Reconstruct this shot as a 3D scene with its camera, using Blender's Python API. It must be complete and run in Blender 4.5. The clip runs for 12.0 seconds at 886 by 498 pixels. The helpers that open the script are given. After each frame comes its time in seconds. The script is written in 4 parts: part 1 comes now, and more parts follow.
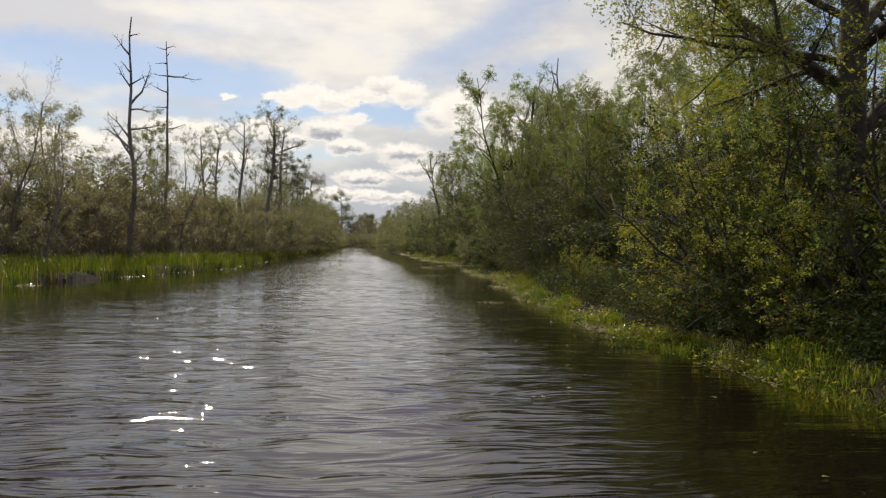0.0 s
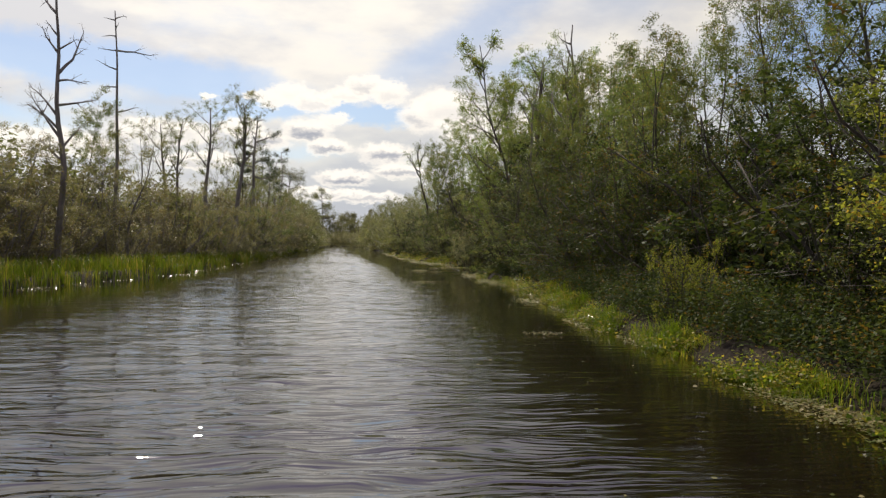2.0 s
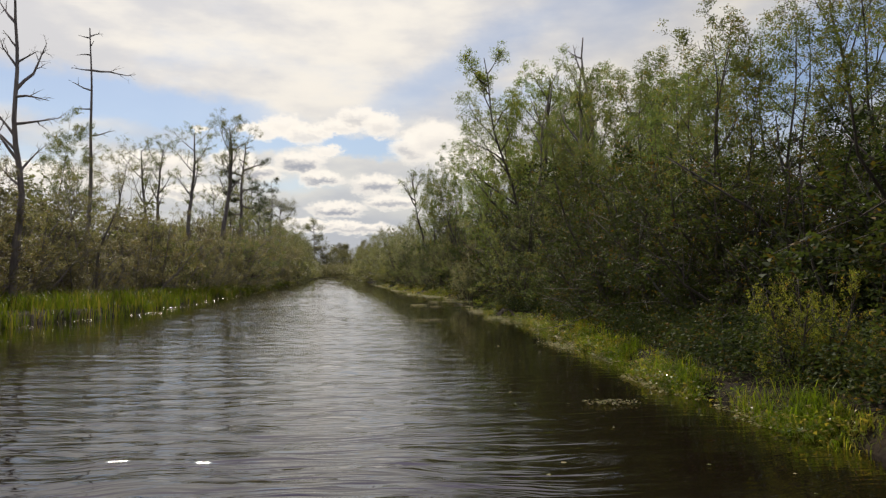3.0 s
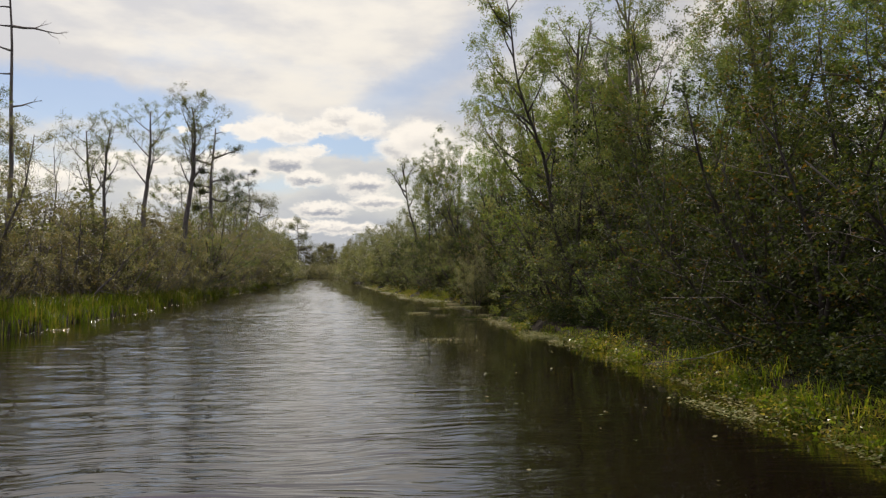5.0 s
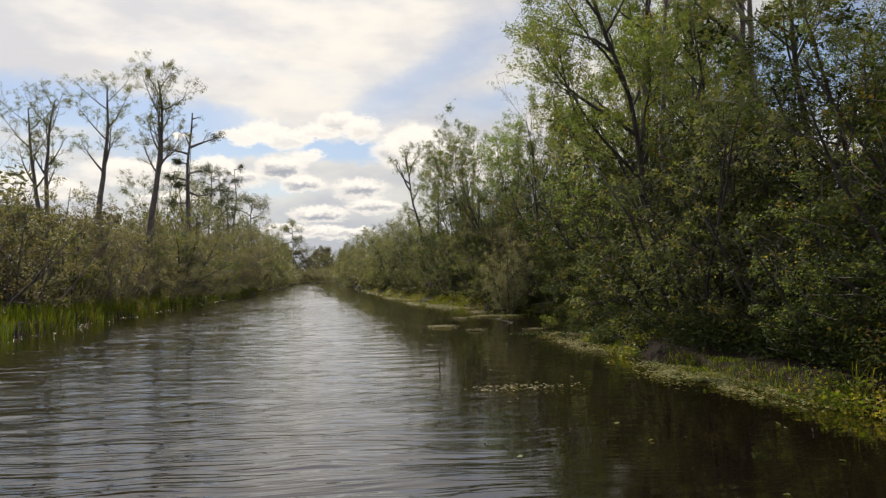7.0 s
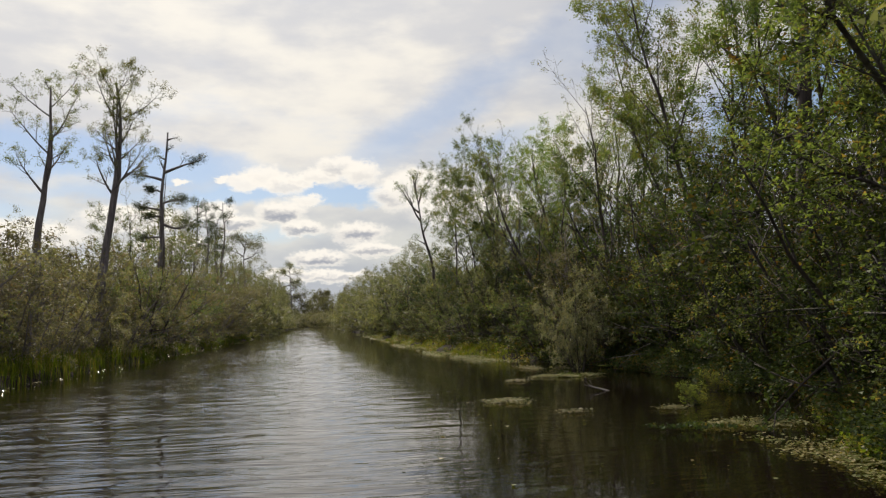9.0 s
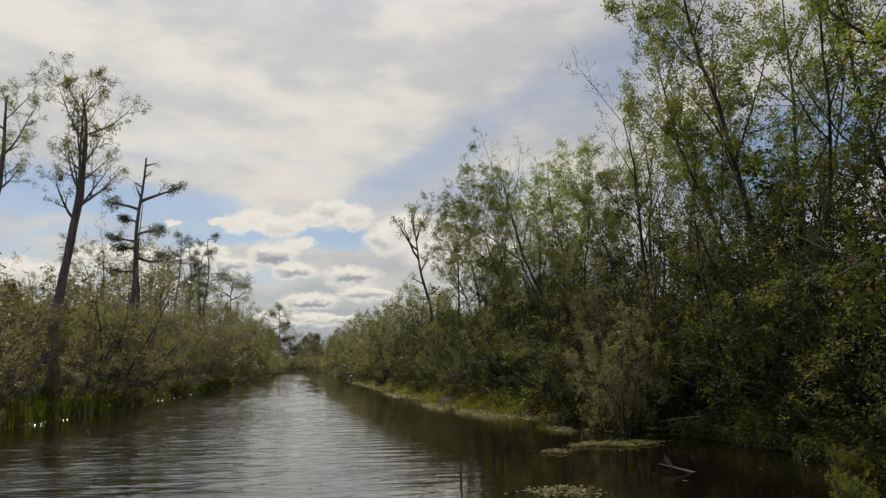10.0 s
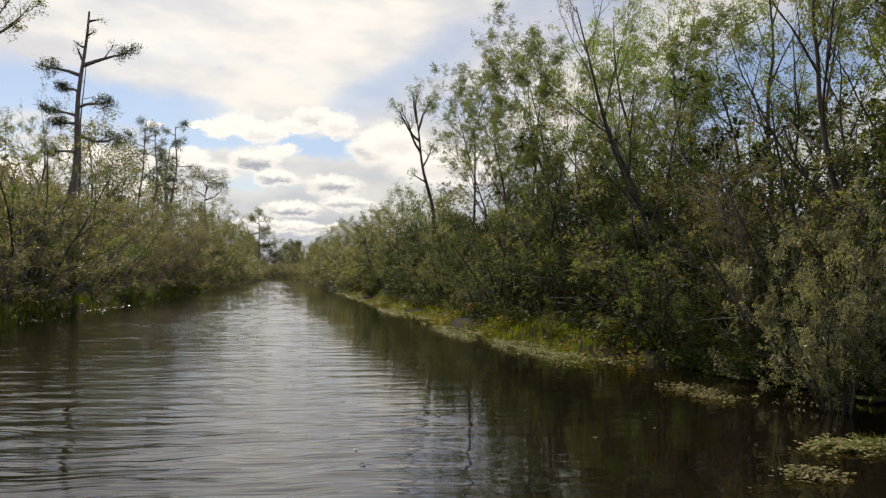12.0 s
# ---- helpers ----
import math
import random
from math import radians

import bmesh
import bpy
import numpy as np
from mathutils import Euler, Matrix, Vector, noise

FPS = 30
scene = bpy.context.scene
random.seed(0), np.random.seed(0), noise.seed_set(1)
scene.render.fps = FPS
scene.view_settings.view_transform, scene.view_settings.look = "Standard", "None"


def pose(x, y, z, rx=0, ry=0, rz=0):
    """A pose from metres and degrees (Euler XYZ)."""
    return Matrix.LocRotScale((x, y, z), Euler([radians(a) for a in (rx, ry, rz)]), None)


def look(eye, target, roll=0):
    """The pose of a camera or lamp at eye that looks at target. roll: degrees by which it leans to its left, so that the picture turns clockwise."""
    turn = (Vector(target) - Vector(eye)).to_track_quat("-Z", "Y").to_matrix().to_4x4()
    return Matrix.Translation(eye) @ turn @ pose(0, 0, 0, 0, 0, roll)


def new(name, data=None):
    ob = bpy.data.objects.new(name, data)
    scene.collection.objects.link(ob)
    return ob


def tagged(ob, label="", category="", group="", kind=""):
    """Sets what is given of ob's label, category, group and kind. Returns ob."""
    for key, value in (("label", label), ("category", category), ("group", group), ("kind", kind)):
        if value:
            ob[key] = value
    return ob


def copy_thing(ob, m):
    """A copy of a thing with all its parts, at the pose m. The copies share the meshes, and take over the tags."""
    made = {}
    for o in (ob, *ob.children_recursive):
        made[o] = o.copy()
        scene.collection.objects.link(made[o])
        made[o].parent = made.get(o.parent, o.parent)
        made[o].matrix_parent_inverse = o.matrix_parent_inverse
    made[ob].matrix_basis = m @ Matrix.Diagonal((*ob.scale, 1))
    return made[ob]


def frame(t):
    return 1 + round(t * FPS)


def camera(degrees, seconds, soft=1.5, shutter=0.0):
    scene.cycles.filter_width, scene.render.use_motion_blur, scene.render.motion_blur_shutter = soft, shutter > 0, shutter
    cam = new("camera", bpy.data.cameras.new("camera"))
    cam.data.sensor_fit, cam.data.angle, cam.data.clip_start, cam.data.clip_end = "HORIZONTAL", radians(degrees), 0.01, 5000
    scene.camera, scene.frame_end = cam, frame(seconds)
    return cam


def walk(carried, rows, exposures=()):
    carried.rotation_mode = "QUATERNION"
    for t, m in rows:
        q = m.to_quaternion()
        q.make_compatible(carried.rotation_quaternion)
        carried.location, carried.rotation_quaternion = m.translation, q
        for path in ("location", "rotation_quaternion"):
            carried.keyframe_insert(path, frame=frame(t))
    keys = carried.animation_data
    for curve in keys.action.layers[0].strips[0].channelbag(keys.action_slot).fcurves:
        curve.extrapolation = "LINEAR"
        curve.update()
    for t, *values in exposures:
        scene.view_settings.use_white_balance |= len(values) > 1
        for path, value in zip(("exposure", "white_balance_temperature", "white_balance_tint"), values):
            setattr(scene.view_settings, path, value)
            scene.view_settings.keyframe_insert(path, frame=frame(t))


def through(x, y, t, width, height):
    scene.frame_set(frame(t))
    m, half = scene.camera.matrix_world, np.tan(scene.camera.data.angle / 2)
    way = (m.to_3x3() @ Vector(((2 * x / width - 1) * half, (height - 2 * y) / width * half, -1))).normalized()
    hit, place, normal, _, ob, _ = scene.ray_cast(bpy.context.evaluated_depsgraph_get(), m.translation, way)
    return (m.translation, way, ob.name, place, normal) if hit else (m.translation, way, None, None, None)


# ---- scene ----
cam = camera(58.7, 12.0, 1.3)
PATH = [
    (0, (0.026, 0.01, 1.452), (0.247, 1.998, 1.44), 1.0),
    (0.5, (0.032, 1.736, 1.456), (0.272, 3.721, 1.447), -0.3),
    (1, (0.005, 3.489, 1.435), (0.256, 5.473, 1.43), -0.5),
    (1.5, (-0.009, 5.238, 1.432), (0.245, 7.222, 1.422), -0.4),
    (2, (0.109, 7.034, 1.437), (0.375, 9.016, 1.424), 0.7),
    (2.5, (0.129, 8.74, 1.461), (0.404, 10.721, 1.464), 0.5),
    (3, (0.165, 10.535, 1.484), (0.449, 12.513, 1.549), 0.3),
    (3.2, (0.21, 11.309, 1.49), (0.497, 13.287, 1.559), 0.3),
    (4.8, (0.555, 17.724, 1.491), (0.87, 19.698, 1.558), -0.1),
    (5, (0.572, 18.505, 1.492), (0.89, 20.479, 1.556), -0.1),
    (5.5, (0.663, 20.543, 1.484), (0.982, 22.516, 1.551), 0.5),
    (6, (0.765, 22.573, 1.473), (1.092, 24.545, 1.539), 0.7),
    (6.5, (0.799, 24.495, 1.451), (1.134, 26.465, 1.518), 0.3),
    (7, (0.882, 26.552, 1.382), (1.208, 28.524, 1.454), -0.8),
    (7.2, (0.915, 27.384, 1.375), (1.194, 29.362, 1.469), -1.1),
    (8.8, (1.123, 34.164, 1.404), (1.431, 36.134, 1.562), -1.4),
    (9, (1.172, 34.975, 1.418), (1.5, 36.94, 1.598), -1.5),
    (9.5, (1.316, 36.995, 1.472), (1.651, 38.95, 1.733), -1.4),
    (10, (1.398, 39.088, 1.494), (1.745, 41.036, 1.787), -0.7),
    (10.5, (1.477, 41.172, 1.426), (1.836, 43.113, 1.748), -0.8),
    (11, (1.585, 43.035, 1.433), (1.958, 44.991, 1.623), -1.1),
    (11.5, (1.511, 44.919, 1.502), (1.893, 46.881, 1.572), -0.5),
    (12, (1.531, 46.815, 1.515), (1.927, 48.774, 1.588), 1.2),
]
walk(cam, [(t, look(eye, target, roll)) for t, eye, target, roll in PATH],
     [(0.0, 0.03, 6850, 12), (1.2, 0.06, 6850, 12), (2.0, 0.16, 6850, 12), (3.0, 0.0, 6850, 12), (5.0, -0.03, 6850, 12), (6.0, 0.06, 6850, 12), (7.0, 0.08, 6850, 12), (9.0, 0.0, 6800, 11), (10.0, -0.3, 6800, 10), (10.5, -0.34, 6700, 9), (11.0, -0.32, 6700, 9), (11.5, 0.06, 6800, 11), (12.0, 0.12, 6850, 12)])

# ---- world, sun ----
SUN_AZ, SUN_EL = -14.0, 42.0      # degrees clockwise from +y, and above the horizon
world = bpy.data.worlds.new("sky")
scene.world = world
world.use_nodes = True


class Nodes:
    """Short hand for node trees."""

    def __init__(self, tree):
        self.t = tree
        tree.nodes.clear()

    def add(self, kind, **values):
        n = self.t.nodes.new(kind)
        for key, value in values.items():
            setattr(n, key, value)
        return n

    def link(self, value, socket):
        if hasattr(value, "is_output"):
            self.t.links.new(value, socket)
        else:
            socket.default_value = value

    def math(self, op, a, b=0.0, c=0.0, clamp=False):
        n = self.add("ShaderNodeMath", operation=op, use_clamp=clamp)
        self.link(a, n.inputs[0]), self.link(b, n.inputs[1]), self.link(c, n.inputs[2])
        return n.outputs[0]

    def step(self, v, lo, hi, a=0.0, b=1.0):
        n = self.add("ShaderNodeMapRange", interpolation_type="SMOOTHSTEP")
        for i, x in enumerate((v, lo, hi, a, b)):
            self.link(x, n.inputs[i])
        return n.outputs[0]

    def mix(self, f, a, b, blend="MIX"):
        n = self.add("ShaderNodeMix", data_type="RGBA", blend_type=blend)
        self.link(f, n.inputs[0]), self.link(a, n.inputs[6]), self.link(b, n.inputs[7])
        return n.outputs[2]

    def noise(self, vector, scale, detail=4.0, rough=0.55, distortion=0.0):
        n = self.add("ShaderNodeTexNoise")
        self.link(vector, n.inputs["Vector"])
        n.inputs["Scale"].default_value, n.inputs["Detail"].default_value = scale, detail
        n.inputs["Roughness"].default_value, n.inputs["Distortion"].default_value = rough, distortion
        return n.outputs["Fac"]

    def scaled(self, vector, s):
        n = self.add("ShaderNodeMapping")
        self.link(vector, n.inputs["Vector"])
        n.inputs["Scale"].default_value = s
        return n.outputs[0]

    def combine(self, x, y, z):
        n = self.add("ShaderNodeCombineXYZ")
        for i, v in enumerate((x, y, z)):
            self.link(v, n.inputs[i])
        return n.outputs[0]


def build_sky():
    n = Nodes(world.node_tree)
    out, back = n.add("ShaderNodeOutputWorld"), n.add("ShaderNodeBackground")
    n.t.links.new(back.outputs[0], out.inputs[0])
    clear = n.add("ShaderNodeTexSky", sky_type="NISHITA", sun_disc=False, sun_elevation=radians(SUN_EL),
                  sun_rotation=radians(SUN_AZ), air_density=1.0, dust_density=0.6, ozone_density=1.5)
    blue = n.mix(1.0, clear.outputs[0], (SKY * 0.86, SKY * 0.94, SKY * 1.06, 1), "MULTIPLY")
    co = n.add("ShaderNodeTexCoord").outputs["Generated"]
    sep = n.add("ShaderNodeSeparateXYZ")
    n.link(co, sep.inputs[0])
    x, y, z = sep.outputs
    deg = 180 / math.pi
    az = n.math("MULTIPLY", n.math("ARCTAN2", x, y), deg)
    el = n.math("MULTIPLY", n.math("ARCSINE", z), deg)
    # cloud edges are ruffled by noise in the angles
    def ruffle(offset, scale, detail=5.0):
        return n.math("SUBTRACT", n.noise(n.combine(n.math("ADD", az, offset), n.math("MULTIPLY", el, 1.6), offset), scale, detail, 0.62), 0.5)

    waz = n.math("ADD", az, n.math("ADD", n.math("MULTIPLY", ruffle(0.0, 0.75), 2.1), n.math("MULTIPLY", ruffle(200.0, 2.4, 3.0), 0.5)))
    wel = n.math("ADD", el, n.math("ADD", n.math("MULTIPLY", ruffle(40.0, 0.75), 1.3), n.math("MULTIPLY", ruffle(240.0, 2.4, 3.0), 0.4)))
    saz = n.math("ADD", az, n.math("MULTIPLY", ruffle(80.0, 0.22), 5.0))
    sel = n.math("ADD", el, n.math("MULTIPLY", ruffle(120.0, 0.22), 2.6))

    def ellipse(a, e, w, h, turn, pa, pe):
        c, s = math.cos(radians(turn)), math.sin(radians(turn))
        da, de = n.math("SUBTRACT", pa, a), n.math("SUBTRACT", pe, e)
        u = n.math("ADD", n.math("MULTIPLY", da, c / w), n.math("MULTIPLY", de, s / w))
        v = n.math("ADD", n.math("MULTIPLY", da, -s / h), n.math("MULTIPLY", de, c / h))
        return n.math("SQRT", n.math("ADD", n.math("MULTIPLY", u, u), n.math("MULTIPLY", v, v))), v

    # the high sheet of cloud, torn by blue gaps, thin towards the horizon
    sheet_noise = n.noise(n.combine(n.math("MULTIPLY", az, 0.5), n.math("MULTIPLY", el, 1.5), 2.0), 0.10, 7.0, 0.58)
    sheet = n.step(sheet_noise, 0.26, 0.46, 0.55, 1.0)
    for a, e, w, h, turn, soft in GAPS:
        q, _ = ellipse(a, e, w, h, turn, saz, sel)
        sheet = n.math("MULTIPLY", sheet, n.step(q, 1.0 - soft, 1.0 + soft, 0.4 if soft > 0.7 else 0.12, 1.0))
    shade = n.noise(n.combine(n.math("MULTIPLY", az, 0.55), n.math("MULTIPLY", el, 1.4), 9.0), 0.17, 5.0, 0.55)
    # brighter towards the veiled sun
    sun = Vector((math.sin(radians(SUN_AZ)) * math.cos(radians(SUN_EL)), math.cos(radians(SUN_AZ)) * math.cos(radians(SUN_EL)),
                  math.sin(radians(SUN_EL))))
    dot = n.add("ShaderNodeVectorMath", operation="DOT_PRODUCT")
    n.link(co, dot.inputs[0])
    dot.inputs[1].default_value = sun
    glow = n.step(dot.outputs["Value"], 0.55, 1.0, 0.86, 1.3)
    white = n.mix(n.step(shade, 0.36, 0.64), (0.58, 0.59, 0.61, 1), (0.80, 0.775, 0.71, 1))
    white = n.mix(1.0, white, n.combine(glow, glow, glow), "MULTIPLY")
    white = n.mix(1.0, white, n.mix(n.step(el, 22.0, 42.0), (1, 1, 1, 1), (0.94, 0.87, 1.34, 1)), "MULTIPLY")
    white = n.mix(1.0, white, n.mix(n.step(el, 5.0, 12.5), (0.80, 0.85, 0.91, 1), (0.94, 0.95, 0.97, 1)), "MULTIPLY")
    colour = n.mix(sheet, blue, white)
    # small heaped clouds with bright rims and grey hearts
    for a, e, w, h, dark in HEAPS:
        q, v = ellipse(a, e, w * 1.15, h * 1.15, 0.0, waz, wel)
        heart = n.math("MULTIPLY", n.math("MULTIPLY", n.step(v, 0.45, -0.35), n.step(q, 1.05, 0.45)), dark)
        puff = n.mix(heart, (1.0, 0.97, 0.90, 1), (0.36, 0.39, 0.46, 1))
        colour = n.mix(n.step(q, 1.30, 0.70, 0.0, 0.92), colour, puff)
    n.link(colour, back.inputs[0])
    back.inputs[1].default_value = 1.0


SKY = 0.085
# azimuth, elevation, half width, half height, tilt, softness (degrees)
GAPS = [
    (-15.0, 11.3, 11.0, 1.6, -3.0, 0.35), (-26.0, 8.2, 8.0, 0.9, -4.0, 0.6), (-14.0, 8.9, 5.0, 0.5, 0.0, 0.8), (-5.2, 9.2, 4.2, 0.75, 2.0, 0.45), (2.2, 9.4, 3.4, 0.85, 3.0, 0.35),
    (9.0, 14.8, 8.5, 1.3, 30.0, 0.9), (13.0, 12.6, 4.0, 1.0, 10.0, 0.9), (-2.4, 6.2, 2.4, 0.5, 0.0, 0.75), (24.0, 22.0, 7.0, 3.0, 35.0, 0.8),
    (35.0, 14.0, 8.0, 4.0, 20.0, 0.6), (60.0, 35.0, 20.0, 8.0, 20.0, 0.5), (-75.0, 35.0, 22.0, 9.0, -20.0, 0.5),
    (150.0, 40.0, 40.0, 15.0, 0.0, 0.5), (-140.0, 25.0, 25.0, 8.0, 0.0, 0.5),
]
# azimuth, elevation, half width, half height, greyness of the heart
HEAPS = [
    (-6.3, 10.2, 0.5, 0.22, 0.0), (-4.5, 10.1, 1.2, 0.55, 0.1), (-3.2, 10.5, 1.2, 0.65, 0.15), (-1.9, 9.95, 1.3, 0.6, 0.3), (-0.6, 10.2, 0.9, 0.35, 0.15), (0.6, 10.55, 1.2, 0.5, 0.2),
    (2.2, 11.2, 1.5, 0.75, 0.5), (3.7, 10.75, 1.2, 0.7, 0.3), (6.2, 9.2, 1.6, 0.95, 0.65), (7.6, 9.8, 1.8, 1.2, 0.3), (-0.3, 8.85, 0.9, 0.4, 0.1), (-2.2, 7.95, 1.5, 0.75, 1.0),
    (-5.0, 7.15, 1.2, 0.55, 0.85), (-6.8, 8.0, 1.3, 0.6, 0.1), (-0.5, 6.8, 1.4, 0.5, 0.9), (3.4, 6.45, 1.8, 0.65, 0.95), (0.5, 4.65, 1.8, 0.5, 1.0), (4.4, 5.25, 1.8, 0.45, 0.8),
    (1.6, 3.3, 3.0, 0.4, 0.6), (-1.6, 3.5, 2.0, 0.4, 0.6), (-9.0, 10.0, 0.6, 0.15, 0.0), (-9.5, 5.6, 2.2, 0.5, 0.5), (-12.0, 7.4, 3.0, 0.8, 0.3), (-19.0, 6.2, 4.0, 0.8, 0.3), (12.0, 8.0, 4.0, 1.2, 0.3),
]
build_sky()
sun_data = bpy.data.lights.new("sun", "SUN")
sun_data.energy, sun_data.angle, sun_data.color = 4.3, radians(1.5), (1.0, 0.93, 0.80)
sun_lamp = new("sun", sun_data)
sun_lamp.matrix_world = pose(0, 0, 60, 90 - SUN_EL, 0, 180 - SUN_AZ)


# ---- materials ----
def material(name):
    m = bpy.data.materials.new(name)
    m.use_nodes = True
    n = Nodes(m.node_tree)
    out = n.add("ShaderNodeOutputMaterial")
    return m, n, out


def leaf_material(name, dark, light, warm, through=0.45, rough=0.5, warm_share=0.06, gloss=0.11):
    """Leaves: green that differs leaf by leaf and plant by plant, some turned, shining through against the sun."""
    m, n, out = material(name)
    rnd = n.add("ShaderNodeNewGeometry").outputs["Random Per Island"]
    obj = n.add("ShaderNodeObjectInfo").outputs["Random"]
    co = n.add("ShaderNodeTexCoord").outputs["Object"]
    patch = n.noise(co, 1.1, 3.0)
    c = n.mix(n.math("ADD", n.math("MULTIPLY", rnd, 0.5), n.math("MULTIPLY", n.step(patch, 0.3, 0.7), 0.5)), dark, light)
    c = n.mix(n.step(n.math("ADD", n.math("MULTIPLY", n.math("FRACT", n.math("MULTIPLY", rnd, 37.0)), 0.6), n.math("MULTIPLY", patch, 0.8)),
                     1.0 - warm_share * 2, 1.02), c, warm)
    hue = n.add("ShaderNodeHueSaturation")
    n.link(n.math("ADD", 0.478, n.math("MULTIPLY", obj, 0.036)), hue.inputs["Hue"])
    n.link(n.math("ADD", 0.8, n.math("MULTIPLY", obj, 0.35)), hue.inputs["Value"])
    n.link(c, hue.inputs["Color"])
    p = n.add("ShaderNodeBsdfPrincipled")
    n.link(hue.outputs[0], p.inputs["Base Color"])
    p.inputs["Roughness"].default_value = rough
    p.inputs["Specular IOR Level"].default_value = gloss
    tr = n.add("ShaderNodeBsdfTranslucent")
    n.link(n.mix(1.0, hue.outputs[0], (2.0, 1.95, 0.85, 1), "MULTIPLY"), tr.inputs["Color"])
    mixer = n.add("ShaderNodeMixShader")
    mixer.inputs[0].default_value = through
    n.t.links.new(p.outputs[0], mixer.inputs[1])
    n.t.links.new(tr.outputs[0], mixer.inputs[2])
    n.t.links.new(mixer.outputs[0], out.inputs[0])
    return m


def bark_material(name, a, b, scale=9.0):
    m, n, out = material(name)
    co = n.add("ShaderNodeTexCoord").outputs["Object"]
    streak = n.noise(n.scaled(co, (1, 1, 0.15)), scale, 6.0, 0.65)
    blotch = n.noise(co, 1.3, 3.0)
    c = n.mix(n.step(streak, 0.3, 0.7), a, b)
    c = n.mix(n.math("MULTIPLY", n.step(blotch, 0.5, 0.7), 0.5), c, (0.16, 0.17, 0.13, 1))
    p = n.add("ShaderNodeBsdfPrincipled")
    n.link(c, p.inputs["Base Color"])
    p.inputs["Roughness"].default_value = 0.9
    bump = n.add("ShaderNodeBump")
    bump.inputs["Strength"].default_value, bump.inputs["Distance"].default_value = 0.7, 0.03
    n.link(streak, bump.inputs["Height"])
    n.link(bump.outputs[0], p.inputs["Normal"])
    n.t.links.new(p.outputs[0], out.inputs[0])
    return m


def water_material():
    """Tea-dark swamp water with wind ripples, smoother in long lanes."""
    m, n, out = material("dark_water")
    co = n.add("ShaderNodeTexCoord").outputs["Object"]
    warp = n.noise(co, 0.35, 2.0)
    bent = n.add("ShaderNodeVectorMath", operation="ADD")
    n.link(co, bent.inputs[0])
    n.link(n.combine(0.0, n.math("MULTIPLY", warp, 1.2), 0.0), bent.inputs[1])
    # the crests run across the canal
    long = n.noise(n.scaled(bent.outputs[0], (0.22, 1.3, 1)), 1.0, 1.0, 0.5)
    mid = n.noise(n.scaled(bent.outputs[0], (0.75, 4.2, 1)), 1.0, 1.0, 0.5, 0.5)
    # sharp little crests where two swells meet
    lift = n.math("SUBTRACT", mid, 0.5)
    crest = n.math("MULTIPLY", n.math("SQRT", n.math("ADD", n.math("MULTIPLY", lift, lift), 0.0009)), -1.3)
    fine = n.noise(n.scaled(bent.outputs[0], (1.6, 10.0, 1)), 1.0, 1.5, 0.5, 0.4)
    wisp = n.noise(n.scaled(bent.outputs[0], (1.1, 17.0, 1)), 1.0, 1.0, 0.5, 0.2)
    lanes = n.step(n.noise(n.scaled(co, (0.16, 0.05, 1)), 1.0, 3.0), 0.36, 0.60, 0.55, 1.0)
    # calm under the trees of both banks
    sep = n.add("ShaderNodeSeparateXYZ")
    n.link(co, sep.inputs[0])
    across = n.math("ADD", sep.outputs[0], n.math("MULTIPLY", n.math("SUBTRACT", warp, 0.5), 2.0))
    calm = n.math("MULTIPLY", n.step(across, 1.0, 3.4, 1.0, 0.2), n.step(across, -6.4, -3.2, 0.3, 1.0))
    h = n.math("ADD", n.math("MULTIPLY", long, 0.6), n.math("ADD", n.math("ADD", n.math("MULTIPLY", mid, 0.5), crest), n.math("ADD", n.math("MULTIPLY", fine, 0.7), n.math("MULTIPLY", wisp, 0.3))))
    sheltered = n.step(sep.outputs[1], 40.0, 110.0, 0.95, 0.2)
    # a breath of wind on the farthest reach, and long streaks across
    streak = n.step(n.noise(n.scaled(co, (0.035, 0.11, 1)), 1.0, 2.0, 0.5), 0.54, 0.62, 0.0, 0.5)
    sheltered = n.math("ADD", sheltered, n.math("MULTIPLY", streak, n.step(sep.outputs[1], 45.0, 90.0, 0.0, 1.0)))
    sheltered = n.math("ADD", sheltered, n.step(sep.outputs[1], 262.0, 272.0, 0.0, 1.5))
    # choppier on the open reach near the start
    sheltered = n.math("MULTIPLY", sheltered, n.step(sep.outputs[1], 5.0, 26.0, 2.6, 1.0))
    h = n.math("MULTIPLY", n.math("MULTIPLY", h, lanes), n.math("MULTIPLY", calm, sheltered))
    bump = n.add("ShaderNodeBump")
    bump.inputs["Strength"].default_value, bump.inputs["Distance"].default_value = 1.0, RIPPLE
    n.link(h, bump.inputs["Height"])
    p = n.add("ShaderNodeBsdfPrincipled")
    p.inputs["Base Color"].default_value = (0.0055, 0.0032, 0.0021, 1)
    # unresolved wavelets farther down the reach
    n.link(n.step(sep.outputs[1], 15.0, 130.0, 0.025, 0.045), p.inputs["Roughness"])
    p.inputs["IOR"].default_value = 1.55
    n.link(bump.outputs[0], p.inputs["Normal"])
    n.t.links.new(p.outputs[0], out.inputs[0])
    return m


